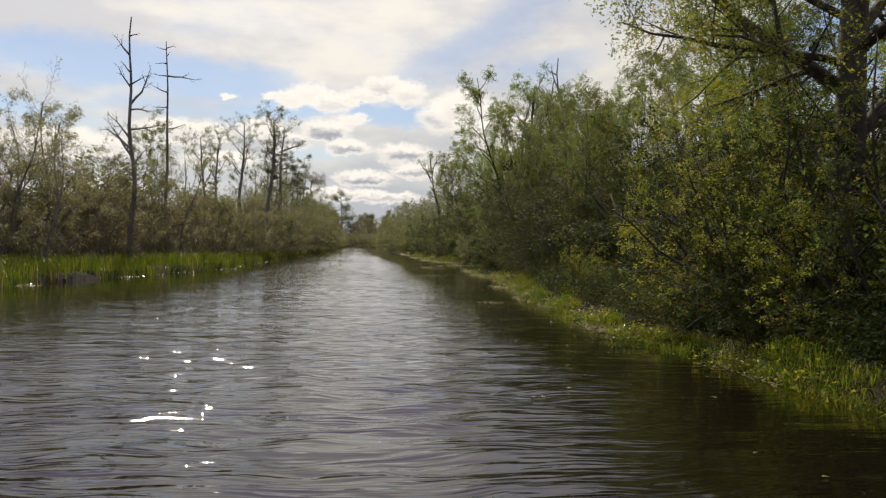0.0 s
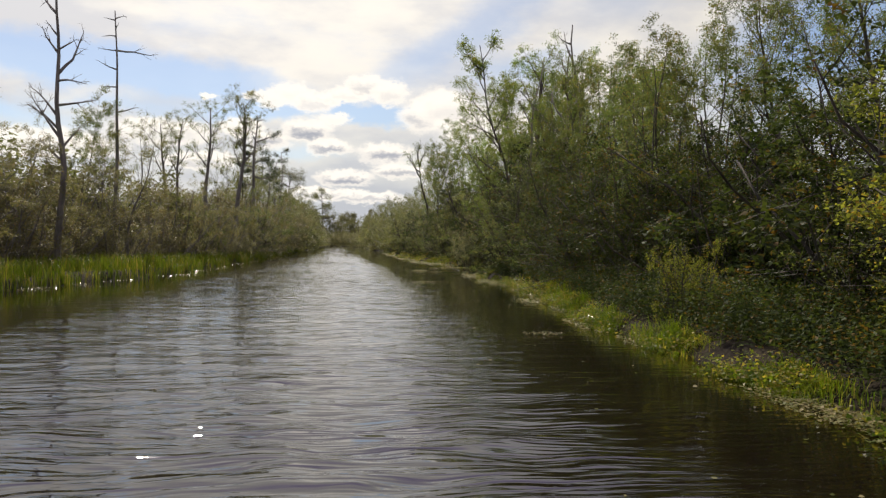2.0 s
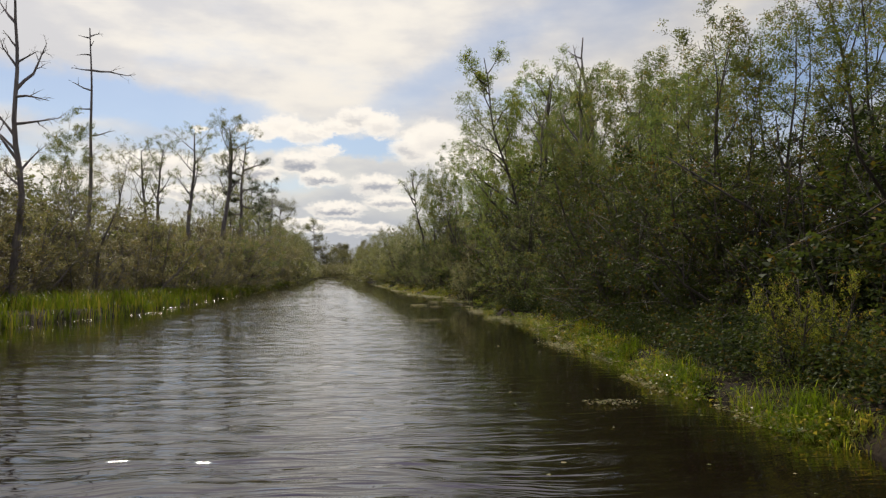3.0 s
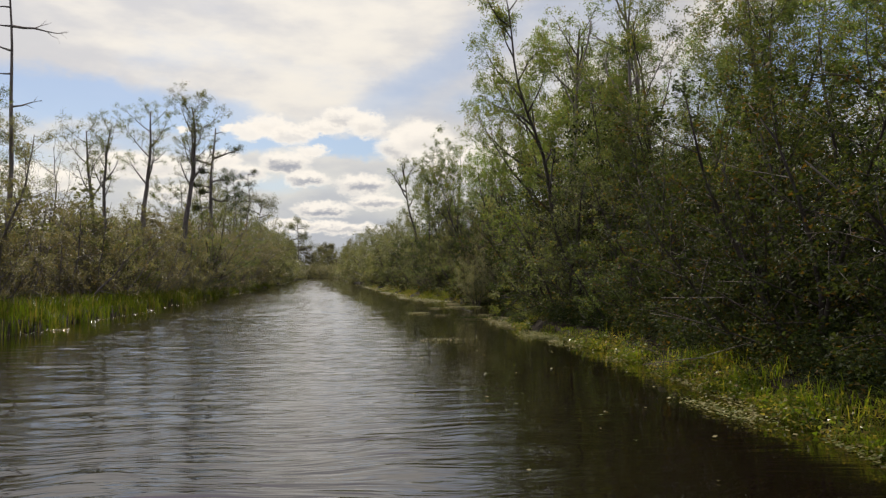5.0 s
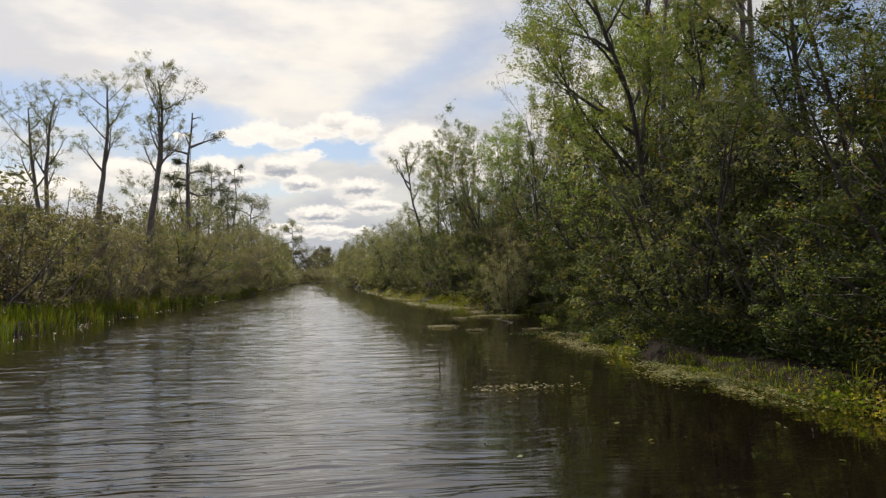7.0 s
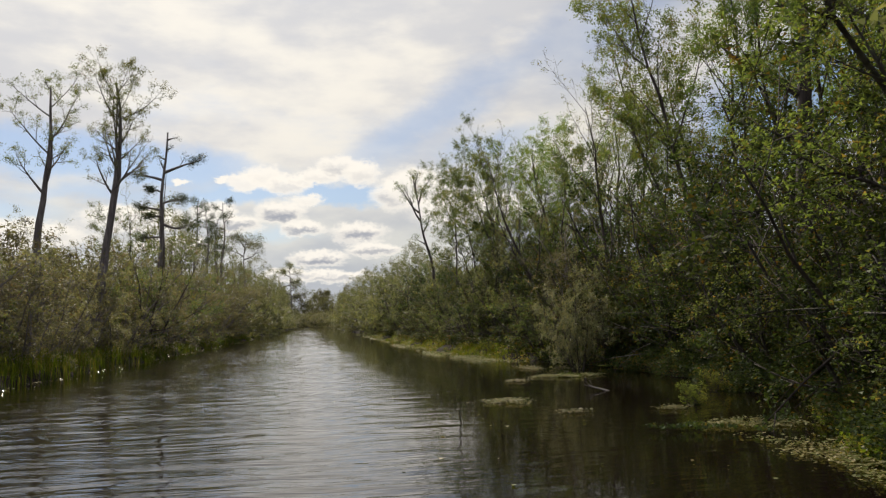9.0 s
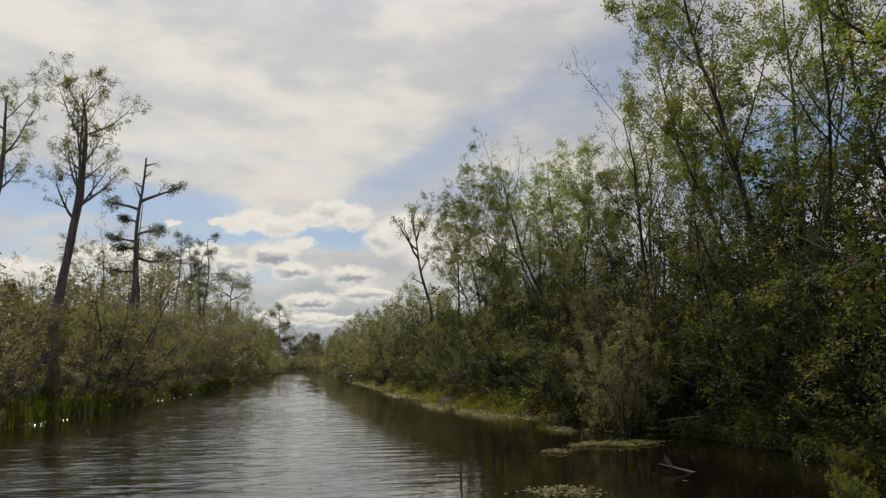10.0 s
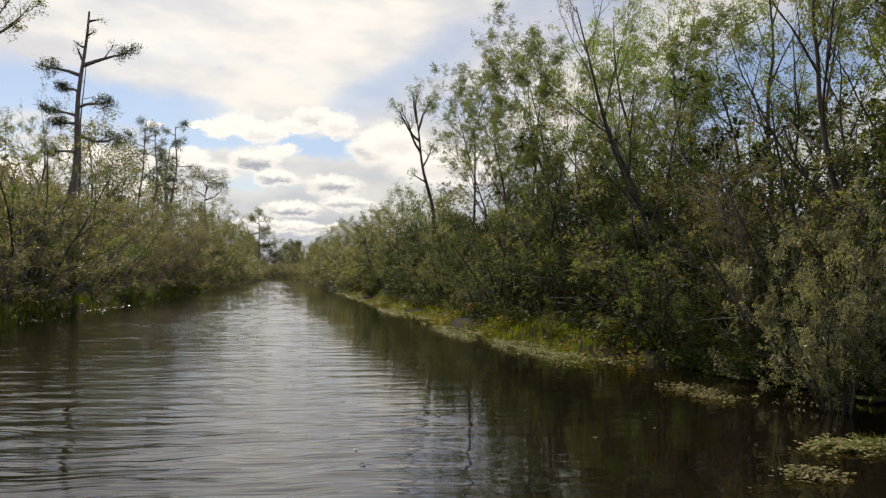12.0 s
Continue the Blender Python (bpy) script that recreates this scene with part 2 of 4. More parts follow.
def ground_material():
    m, n, out = material("peat_ground")
    co = n.add("ShaderNodeTexCoord").outputs["Object"]
    c = n.mix(n.step(n.noise(co, 0.6, 5.0), 0.35, 0.65), (0.012, 0.009, 0.006, 1), (0.030, 0.023, 0.013, 1))
    c = n.mix(n.step(n.noise(co, 4.0, 5.0), 0.52, 0.7), c, (0.030, 0.042, 0.010, 1))
    p = n.add("ShaderNodeBsdfPrincipled")
    n.link(c, p.inputs["Base Color"])
    p.inputs["Roughness"].default_value = 0.95
    p.inputs["Specular IOR Level"].default_value = 0.1
    bump = n.add("ShaderNodeBump")
    bump.inputs["Distance"].default_value = 0.05
    n.link(n.noise(co, 9.0, 5.0), bump.inputs["Height"])
    n.link(bump.outputs[0], p.inputs["Normal"])
    n.t.links.new(p.outputs[0], out.inputs[0])
    return m


RIPPLE = 0.017
WATER, PEAT = water_material(), ground_material()
BARK_DARK = bark_material("dark_bark", (0.030, 0.025, 0.020, 1), (0.085, 0.070, 0.055, 1))
BARK_GREY = bark_material("grey_bark", (0.085, 0.075, 0.065, 1), (0.20, 0.18, 0.16, 1))
BARK_DEAD = bark_material("weathered_wood", (0.10, 0.09, 0.08, 1), (0.24, 0.21, 0.18, 1), 6.0)
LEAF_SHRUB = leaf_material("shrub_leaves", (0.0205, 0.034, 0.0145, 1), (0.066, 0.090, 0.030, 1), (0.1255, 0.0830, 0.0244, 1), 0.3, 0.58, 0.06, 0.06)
LEAF_TREE = leaf_material("tree_leaves", (0.048, 0.075, 0.038, 1), (0.128, 0.166, 0.062, 1), (0.1997, 0.1567, 0.0515, 1), 0.5)
LEAF_LIGHT = leaf_material("light_leaves", (0.0875, 0.1187, 0.0287, 1), (0.1750, 0.2000, 0.0537, 1), (0.2700, 0.2000, 0.0537, 1), 0.55)
# olive-brown leaves, lightened to carry the haze over the left thicket
LEAF_RUST = leaf_material("rusty_leaves", (0.090, 0.090, 0.064, 1), (0.165, 0.164, 0.108, 1), (0.18, 0.14, 0.09, 1), 0.42, 0.5, 0.1)
NEEDLES = leaf_material("needles", (0.022, 0.040, 0.020, 1), (0.050, 0.075, 0.030, 1), (0.09, 0.08, 0.03, 1), 0.35, 0.5)
FEATHER = leaf_material("feathery_leaves", (0.0660, 0.0900, 0.0360, 1), (0.1260, 0.1500, 0.0540, 1), (0.1800, 0.1320, 0.0480, 1), 0.5, 0.55)
LEAF_GREEN = leaf_material("broad_leaves", (0.062, 0.108, 0.044, 1), (0.170, 0.230, 0.076, 1), (0.1836, 0.1458, 0.0530, 1), 0.58)
# grey-olive leaves, their paleness partly that same haze put into the colour
LEAF_OLIVE = leaf_material("olive_leaves", (0.096, 0.100, 0.070, 1), (0.192, 0.194, 0.126, 1), (0.16, 0.12, 0.07, 1), 0.45, 0.5, 0.1)
# green of the farther banks, lightened and greyed in place of aerial haze
LEAF_FAR = leaf_material("far_hazed_leaves", (0.074, 0.084, 0.052, 1), (0.150, 0.165, 0.096, 1), (0.16, 0.15, 0.08, 1), 0.45, 0.5, 0.06)
# distance haze put into the leaf colour: paler and greyer at the canal's end
LEAF_HAZE = leaf_material("haze_paled_leaves", (0.090, 0.096, 0.070, 1), (0.175, 0.178, 0.130, 1), (0.18, 0.165, 0.11, 1), 0.42, 0.5, 0.06)
LEAF_GREY = leaf_material("greyish_leaves", (0.070, 0.078, 0.054, 1), (0.170, 0.178, 0.132, 1), (0.20, 0.17, 0.09, 1), 0.45, 0.42, 0.08, 0.3)
BARK_PALE = bark_material("pale_twigs", (0.09, 0.08, 0.07, 1), (0.19, 0.17, 0.15, 1))
GRASS = leaf_material("marsh_grass", (0.030, 0.055, 0.008, 1), (0.075, 0.115, 0.014, 1), (0.14, 0.13, 0.04, 1), 0.5, 0.4, 0.15)
HERB = leaf_material("herb_leaves", (0.044, 0.076, 0.010, 1), (0.118, 0.150, 0.018, 1), (0.22, 0.17, 0.05, 1), 0.45, 0.4, 0.2)
SEDGE = leaf_material("bank_sedge", (0.062, 0.100, 0.010, 1), (0.148, 0.190, 0.018, 1), (0.20, 0.17, 0.04, 1), 0.45, 0.4, 0.12)
PADS = leaf_material("floating_leaves", (0.045, 0.070, 0.016, 1), (0.15, 0.175, 0.05, 1), (0.25, 0.22, 0.10, 1), 0.2, 0.5, 0.3, 0.14)
PADS_WET = leaf_material("wet_floating_leaves", (0.045, 0.070, 0.016, 1), (0.15, 0.175, 0.05, 1), (0.25, 0.22, 0.10, 1), 0.2, 0.24, 0.3, 0.5)


# ---- mesh helpers ----
def mesh_of(name, verts, faces, mat, smooth=False):
    me = bpy.data.meshes.new(name)
    me.from_pydata(verts, [], faces)
    me.materials.append(mat)
    if smooth:
        me.polygons.foreach_set("use_smooth", np.ones(len(me.polygons), dtype=bool))
    me.update()
    return me


def part(name, me, parent, label=""):
    ob = new(name, me)
    ob.parent = parent
    if label:
        tagged(ob, label)
    return ob


def unit(v):
    return v / max(1e-9, math.sqrt(float(v @ v)))


def tube(verts, faces, pts, radii, k):
    base = len(verts)
    prev = np.array((0.31, 0.95, 0.1))
    for i, p in enumerate(pts):
        d = unit(pts[min(i + 1, len(pts) - 1)] - pts[max(i - 1, 0)])
        u = unit(np.cross(d, prev)) if abs(float(d @ unit(prev))) < 0.99 else unit(np.cross(d, (1.0, 0, 0)))
        w = np.cross(d, u)
        for j in range(k):
            a = 2 * math.pi * j / k
            verts.append(tuple(p + radii[i] * (math.cos(a) * u + math.sin(a) * w)))
        if i:
            o = base + (i - 1) * k
            for j in range(k):
                faces.append((o + j, o + (j + 1) % k, o + k + (j + 1) % k, o + k + j))
    o = base + (len(pts) - 1) * k
    faces.append(tuple(range(o, o + k)))


def tilt(d, angle, turn):
    """A direction at that angle from d, turned about it (radians)."""
    u = unit(np.cross(d, (0.0, 0.0, 1.0))) if abs(d[2]) < 0.98 else np.array((1.0, 0, 0))
    w = np.cross(d, u)
    return unit(math.cos(angle) * d + math.sin(angle) * (math.cos(turn) * u + math.sin(turn) * w))


class Plant:
    """Limbs as tapered tubes, and the tips on which leaves sit."""

    def __init__(self, seed):
        self.r = np.random.default_rng(seed)
        self.verts, self.faces, self.tips = [], [], []

    def limb(self, p, d, length, radius, level, kids, spread, ratio, start=0.25, up=0.1, wander=0.14, taper=0.85, sides=6, leafy=True):
        r = self.r
        n = 1 if level >= len(kids) and level else max(3, min(12, int(length / 0.45)))
        pts, p, d = [p], np.array(p, float), np.array(d, float)
        for i in range(n):
            d = unit(d + r.normal(0, wander, 3) + np.array((0, 0, up)))
            p = p + d * length / n
            pts.append(p)
        radii = [max(0.004, radius * (1 - taper * i / n)) for i in range(n + 1)]
        tube(self.verts, self.faces, [np.array(q, float) for q in pts], radii, max(3, sides))  # thin twigs have three sides
        if level >= len(kids):
            if leafy:
                for f in (0.25, 0.5, 0.75, 1.0):
                    i = min(n - 1, int(f * n))
                    self.tips.append((np.array(pts[i]) * (1 + i - f * n) + np.array(pts[i + 1]) * (f * n - i), d, length))
            return pts
        turn = r.uniform(0, 6.28)
        for j in range(kids[level]):
            f = start + (1 - start) * (j + r.uniform(0, 0.9)) / kids[level]
            i = min(n - 1, int(f * n))
            g = f * n - i
            q = np.array(pts[i]) * (1 - g) + np.array(pts[i + 1]) * g
            dd = unit(np.array(pts[i + 1]) - np.array(pts[i]))
            turn += 2.4 + r.uniform(-0.5, 0.5)
            a = radians(spread[level]) * r.uniform(0.7, 1.25)
            self.limb(q, tilt(dd, a, turn), length * ratio[level] * (1.15 - 0.6 * f) * r.uniform(0.7, 1.2), radii[i] * 0.55, level + 1,
                      kids, spread, ratio, 0.2, up, wander, 0.85, sides - 2, leafy)
        return pts

    def wood(self, name, mat):
        return mesh_of(name, self.verts, self.faces, mat, True)

    def leaves(self, name, mat, total, size, spread, aspect=0.5, droop=0.0, flat=0.6, clump=9, holes=0.0, along=0.0, inner=0):
        """Leaves in clumps about the tips, each a folded blade; holes: how much of the crown is torn open."""
        r = self.r
        pick = r.integers(0, len(self.tips), max(8, int(total / clump)))
        c = np.array([self.tips[i][0] for i in pick]) + r.normal(0, 1, (len(pick), 3)) * spread
        td = np.array([self.tips[i][1] for i in pick])
        if holes:
            off = r.uniform(0, 50)
            keep = np.array([noise.noise((p[0] * 1.5 + off, p[1] * 1.5, p[2] * 1.5)) + 0.5 * noise.noise((p[0] * 3.7, p[1] * 3.7 + off, p[2] * 3.7)) > holes - 0.6 for p in c])
            c, td = c[keep], td[keep]
        many = r.integers(max(2, clump // 2), clump * 3 // 2 + 1, len(c))
        c, td = np.repeat(c, many, axis=0), np.repeat(td, many, axis=0)
        m = len(c)
        c = c + r.normal(0, 1, (m, 3)) * size * np.array((0.95, 0.95, 0.75)) - np.array((0, 0, droop)) * r.random((m, 1))
        s = size * r.uniform(0.6, 1.3, (m, 1))
        if inner:
            # larger leaves deep in the bush
            pick = r.integers(0, len(self.tips), inner)
            d = np.array([self.tips[i][0] for i in pick]) * np.array((0.5, 0.5, 0.72)) + r.normal(0, 0.08, (inner, 3))
            c, s = np.concatenate((c, d)), np.concatenate((s, size * r.uniform(1.0, 1.5, (inner, 1))))
            td = np.concatenate((td, np.zeros((inner, 3))))
        return leaf_mesh(name, mat, r, c, s, aspect, flat, td * along)


def leaf_mesh(name, mat, r, c, s, aspect, flat, lean=0.0):
    """Leaves at the places c, of the lengths s: pointed blades, broad at the stalk."""
    m = len(c)
    c[:, 2] = np.maximum(c[:, 2], 0.03)
    a = r.normal(0, 1, (m, 3)) * np.array((1, 1, flat)) + lean
    a /= np.linalg.norm(a, axis=1, keepdims=True)
    b = np.cross(a, r.normal(0, 0.6, (m, 3)) + np.array((0, 0, 1.0)))
    b /= np.maximum(1e-6, np.linalg.norm(b, axis=1, keepdims=True))
    w = s * aspect * 0.55
    v = np.stack((c - a * s * 0.4 + b * w, c - a * s * 0.4 - b * w, c + a * s * 0.6), axis=1).reshape(-1, 3)
    f = np.arange(3 * m).reshape(-1, 3)
    return mesh_of(name, v, f, mat)


# ---- the canal: banks, land, water ----
LEFT = ((-150, -11.0), (0, -10.8), (18, -10.1), (25, -9.6), (32, -8.6), (38, -7.0), (45, -6.6), (54, -6.5), (67, -5.9), (90, -5.6), (128, -4.6), (170, -4.3), (350, -2.6))
RIGHT = ((-150, 4.2), (0, 4.6), (8, 4.75), (11, 4.5), (14, 4.2), (18, 4.6), (22, 4.85), (27, 5.45), (30, 5.9), (34, 6.1), (38, 6.0), (42, 6.5), (46, 8.6), (52, 9.4), (58, 8.9), (64, 7.4), (75, 6.9), (95, 6.8), (200, 6.9), (235, 7.0), (265, 5.6), (290, 2.5), (310, -2.0), (350, -14.0))


def bank(line, y):
    wig = 0.20 * math.sin(y * 0.62 + line[1][1]) + 0.16 * math.sin(y * 1.37 + 1.0) + 0.10 * math.sin(y * 3.1)
    return float(np.interp(y, [p[0] for p in line], [p[1] for p in line])) + wig * (0.5 if line is RIGHT and y < 46 else 1.0)


def ground_z(x, y):
    """The height of the land, which dips under the water at the banks."""
    inside = min(x - bank(LEFT, y), bank(RIGHT, y) - x, y + 130, 330 - y)
    k = min(1.0, max(0.0, (inside + 0.55) / 1.6))
    land = 0.26 + 0.10 * noise.noise((x * 0.3, y * 0.3, 0.0)) + 0.05 * noise.noise((x * 1.3, y * 1.3, 4.0))
    return land * (1 - k) - 1.3 * k * k * (3 - 2 * k)


def footing(xy):
    """Where plants stand: the land, or the water's surface."""
    return np.array([max(0.0, ground_z(x, y)) for x, y in xy.tolist()])[:, None]


def build_land():
    xs = [-2500, -900, -300, -120, -60, -40, -30] + [-24 + 0.5 * i for i in range(97)] + [30, 40, 60, 120, 300, 900, 2500]
    ys = [-2500, -900, -400, -200, -150, -120] + [-100 + 4 * i for i in range(24)] + [-4 + 1.0 * i for i in range(105)] \
        + [102 + 4 * i for i in range(66)] + [400, 600, 1000, 2600]
    verts, faces = [(x, y, ground_z(x, y)) for y in ys for x in xs], []
    w = len(xs)
    for j in range(len(ys) - 1):
        for i in range(w - 1):
            faces.append((j * w + i, j * w + i + 1, (j + 1) * w + i + 1, (j + 1) * w + i))
    tagged(new("ground", mesh_of("ground", verts, faces, PEAT, True)), "dark wet peat of the swamp floor beside the canal", "ground", kind="structure")


def build_water():
    """The canal's surface: wind waves whose crests run across it, calm near the banks, flat far behind."""
    r = np.random.default_rng(17)
    xs = np.arange(-12.2, 11.0, 0.23)
    ys = np.concatenate((np.arange(-8.0, 80.0, 0.07), np.arange(80.0, 345.0, 0.19)))
    gx, gy = np.meshgrid(xs, ys)
    z = np.zeros_like(gx)
    for i in range(44):
        length = 0.21 * 1.034 ** i
        turn = r.normal(0, 0.62)
        k = 2 * math.pi / length
        phase = k * (gx * math.sin(turn) + gy * math.cos(turn)) + r.uniform(0, 6.28)
        z += (WAVE / k) * length ** -0.15 * np.sin(phase + 0.7 * np.sin(phase * 0.31 + i))
    lanes = 0.72 + 0.28 * np.sin(gx * 0.5 + 2.0 * np.sin(gy * 0.06)) * np.sin(gy * 0.13 + np.sin(gx * 0.7))
    side = np.clip(np.maximum((gx - 1.0) / 2.4, (-3.2 - gx) / 3.2), 0.0, 1.0)
    z *= lanes * (1.0 - 0.85 * side * side * (3 - 2 * side)) * (1.0 + 0.65 * np.clip((22.0 - gy) / 16.0, 0.0, 1.0))
    z *= np.clip((gy + 8.0) / 3.0, 0.0, 1.0)
    verts = np.stack((gx, gy, z), axis=2).reshape(-1, 3)
    w, h = len(xs), len(ys)
    a = (np.arange(h - 1)[:, None] * w + np.arange(w - 1)[None, :]).reshape(-1, 1)
    faces = (a + np.array((0, 1, w + 1, w))).tolist()
    o = len(verts)
    rim = [(-40, -140, 0), (40, -140, 0), (40, -8, 0), (-40, -8, 0)]
    faces.append((o, o + 1, o + 2, o + 3))
    verts = np.concatenate((verts, np.array(rim, float)))
    tagged(new("water", mesh_of("water", verts, faces, WATER, True)), "tea-dark canal water with wind ripples mirroring the sky", "water", kind="structure")


WAVE = 0.015
build_land()
build_water()

# ---- plants: one builder for each kind ----
PROTOS = {}


def thing(name, m, label, category, group):
    ob = new(name)
    ob.empty_display_size = 0.3
    ob.matrix_basis = m
    return tagged(ob, label, category, group)


def place(x, y, turn, s=1.0, sz=None, z=None, lean=(0.0, 0.0)):
    """lean: degrees about x and about y (positive y: towards +x)."""
    return pose(x, y, 0.02 if z is None else z, lean[0], lean[1], 0) @ pose(0, 0, 0, 0, 0, turn) @ Matrix.Diagonal((s, s, sz or s, 1))


def plant(kind, seed, m):
    key = (kind, seed)
    if key in PROTOS:
        first = PROTOS[key]
        return copy_thing(first, m @ Matrix.Diagonal((*[1 / v for v in first.scale], 1)))
    PROTOS[key] = BUILD[kind](seed, m)
    return PROTOS[key]


def shrub(seed, m, leaf, label, total=8500, size=0.085, height=3.4, holes=0.35, stems=9, kids=(7, 3), bark=None, clump=9, spread=0.07, inner=600):
    """About 3.4 m high and 3.2 m across: many stems that arch outwards, leaves to the ground."""
    p = Plant(seed)
    for i in range(stems):
        a = 2 * math.pi * (i + p.r.uniform(0, 0.7)) / stems
        lean = p.r.uniform(0.12, 0.85)
        d = unit(np.array((math.cos(a) * lean, math.sin(a) * lean, 1.0)))
        p.limb((math.cos(a) * 0.25, math.sin(a) * 0.25, -0.1), d, height * p.r.uniform(0.55, 1.0), 0.035, 0, kids, (58, 52), (0.42, 0.5), 0.06, 0.02, 0.13, 0.8, 5)
    ob = thing("shrub", m, label, "shrub", "shrubs along the banks")
    part("stem", p.wood("shrub_stems", bark or BARK_DARK), ob)
    part("crown", p.leaves("shrub_leaves", leaf, total, size, spread, 0.6, clump=clump, holes=holes, inner=inner), ob)
    return ob


def tree(seed, m, leaf=None, total=6000, size=0.10, height=8.0, radius=0.09, kids=(10, 5, 2), spread=(48, 45, 45), ratio=(0.36, 0.45, 0.55), start=0.35,
         label="slender swamp tree with thin green foliage", stems=1, bark=None, sigma=0.10, up=0.10, name="tree", wander=0.09, droop=0.0,
         category="tree", group="trees along the banks", aspect=0.5, along=0.0, clump=9, holes=0.3, flare=0.2):
    p = Plant(seed)
    for i in range(stems):
        a = 2 * math.pi * (i + p.r.uniform(0, 0.6)) / stems
        lean = 0.03 if stems == 1 else p.r.uniform(0.5, 1.2) * flare
        p.limb((math.cos(a) * 0.14 * (stems > 1), math.sin(a) * 0.14 * (stems > 1), -0.15), unit(np.array((math.cos(a) * lean, math.sin(a) * lean, 1.0))),
               height * p.r.uniform(0.8, 1.0) if i else height, radius * (1 if i == 0 else p.r.uniform(0.6, 0.9)), 0, kids, spread, ratio, start, up, wander, 0.85, 8)
    ob = thing(name, m, label, category, group)
    part("trunk", p.wood("tree_wood", bark or BARK_DARK), ob)
    if total:
        part("crown", p.leaves("tree_leaves", leaf or LEAF_TREE, total, size, sigma, aspect, droop=droop, along=along, clump=clump, holes=holes), ob)
    return ob


def big_tree(seed, m):
    """A thick dark trunk; two long limbs reach out over the water with hanging foliage."""
    p = Plant(seed)
    kids, spread, ratio = (17, 7, 3), (62, 50, 45), (0.23, 0.42, 0.5)
    p.limb((0, 0, -0.15), (0.0, 0.0, 1.0), 13.0, 0.26, 0, kids, spread, ratio, 0.2, 0.03, 0.04, 0.85, 8)
    for z, turn, length, rise in ((4.6, 165, 4.4, 0.45), (5.6, 140, 3.8, 0.5), (3.6, 200, 2.6, 0.3), (5.2, 152, 5.2, 0.28), (6.4, 178, 4.6, 0.3), (4.0, 182, 3.6, 0.18), (6.0, 205, 3.6, 0.35)):
        a = radians(turn)
        p.limb((0, 0, z), unit(np.array((math.cos(a), math.sin(a), rise))), length, 0.06, 1, kids, spread, (0, 0.42, 0.5), 0.25, 0.02, 0.10, 0.85, 6)
    ob = thing("tree", m, "large dark-trunked tree with light-green drooping foliage", "tree", "trees along the banks")
    part("trunk", p.wood("tree_wood", BARK_DARK), ob)
    part("crown", p.leaves("tree_leaves", LEAF_LIGHT, 85000, 0.050, 0.12, 0.5, droop=0.45, clump=14, holes=0.2), ob)
    return ob


def leaning_tree(seed, m):
    """An airy tree that leans out over the water, its limbs arched upwards."""
    limbs = ((3.4, 185, 3.6, 0.9, (6, 4)), (4.4, 170, 3.4, 1.2, (7, 4)), (5.4, 195, 2.8, 1.2, (7, 4)), (6.2, 160, 2.6, 1.0, (7, 4)), (7.0, 185, 2.2, 0.9, (6, 4)), (7.6, 40, 1.8, 1.2, (6, 4)), (8.4, 170, 1.7, 1.0, (6, 4)),
             (5.0, 30, 2.4, 1.0, (7, 4)), (6.6, 330, 2.0, 1.1, (6, 4)), (4.0, 250, 2.4, 0.8, (7, 4)), (3.0, 200, 2.6, 0.5, (6, 4)), (2.4, 170, 2.2, 0.5, (6, 4)), (9.0, 120, 1.4, 1.3, (5, 3)), (9.4, 185, 1.6, 0.8, (6, 4)), (9.9, 20, 1.2, 0.9, (5, 3)), (5.8, 90, 2.0, 0.9, (6, 4)))
    p = stemmed(seed, 10.6, 0.085, limbs, 0.012, (-0.21, 0.0))
    ob = thing("tree", m, "airy green tree leaning out over the canal", "tree", "trees along the banks")
    part("trunk", p.wood("tree_wood", BARK_DARK), ob)
    part("crown", p.leaves("tree_leaves", LEAF_GREEN, 38000, 0.058, 0.13, 0.5, clump=16, holes=0.24), ob)
    return ob


def crooked_tree(m, seed, height, radius, limbs, wander, label, bend):
    """A forked, twisted tree that still bears a few leaves."""
    p = stemmed(seed, height, radius, limbs, wander, bend)
    ob = thing("tree", m, label, "tree", "trees along the banks")
    part("trunk", p.wood("tree_wood", BARK_DARK), ob)
    part("crown", p.leaves("tree_leaves", LEAF_TREE, 2600, 0.075, 0.10, 0.5, clump=12, holes=0.35), ob)
    return ob


def mistletoe(x, y, z, size, seed):
    """A round dark clump that grows on a bough."""
    r = np.random.default_rng(seed)
    c = r.normal(0, 1, (900, 3))
    c = c / np.linalg.norm(c, axis=1, keepdims=True) * r.uniform(0.2, 1.0, (900, 1)) ** 0.5 * size
    me = leaf_mesh("mistletoe_leaves", LEAF_SHRUB, r, c + np.array((0, 0, size + 0.05)), np.full((900, 1), 0.08), 0.5, 0.6)
    ob = new("mistletoe", me)
    ob.location = (x, y, z - size)
    return tagged(ob, "round dark clump of mistletoe on a bare bough", "mistletoe", "mistletoe clumps")


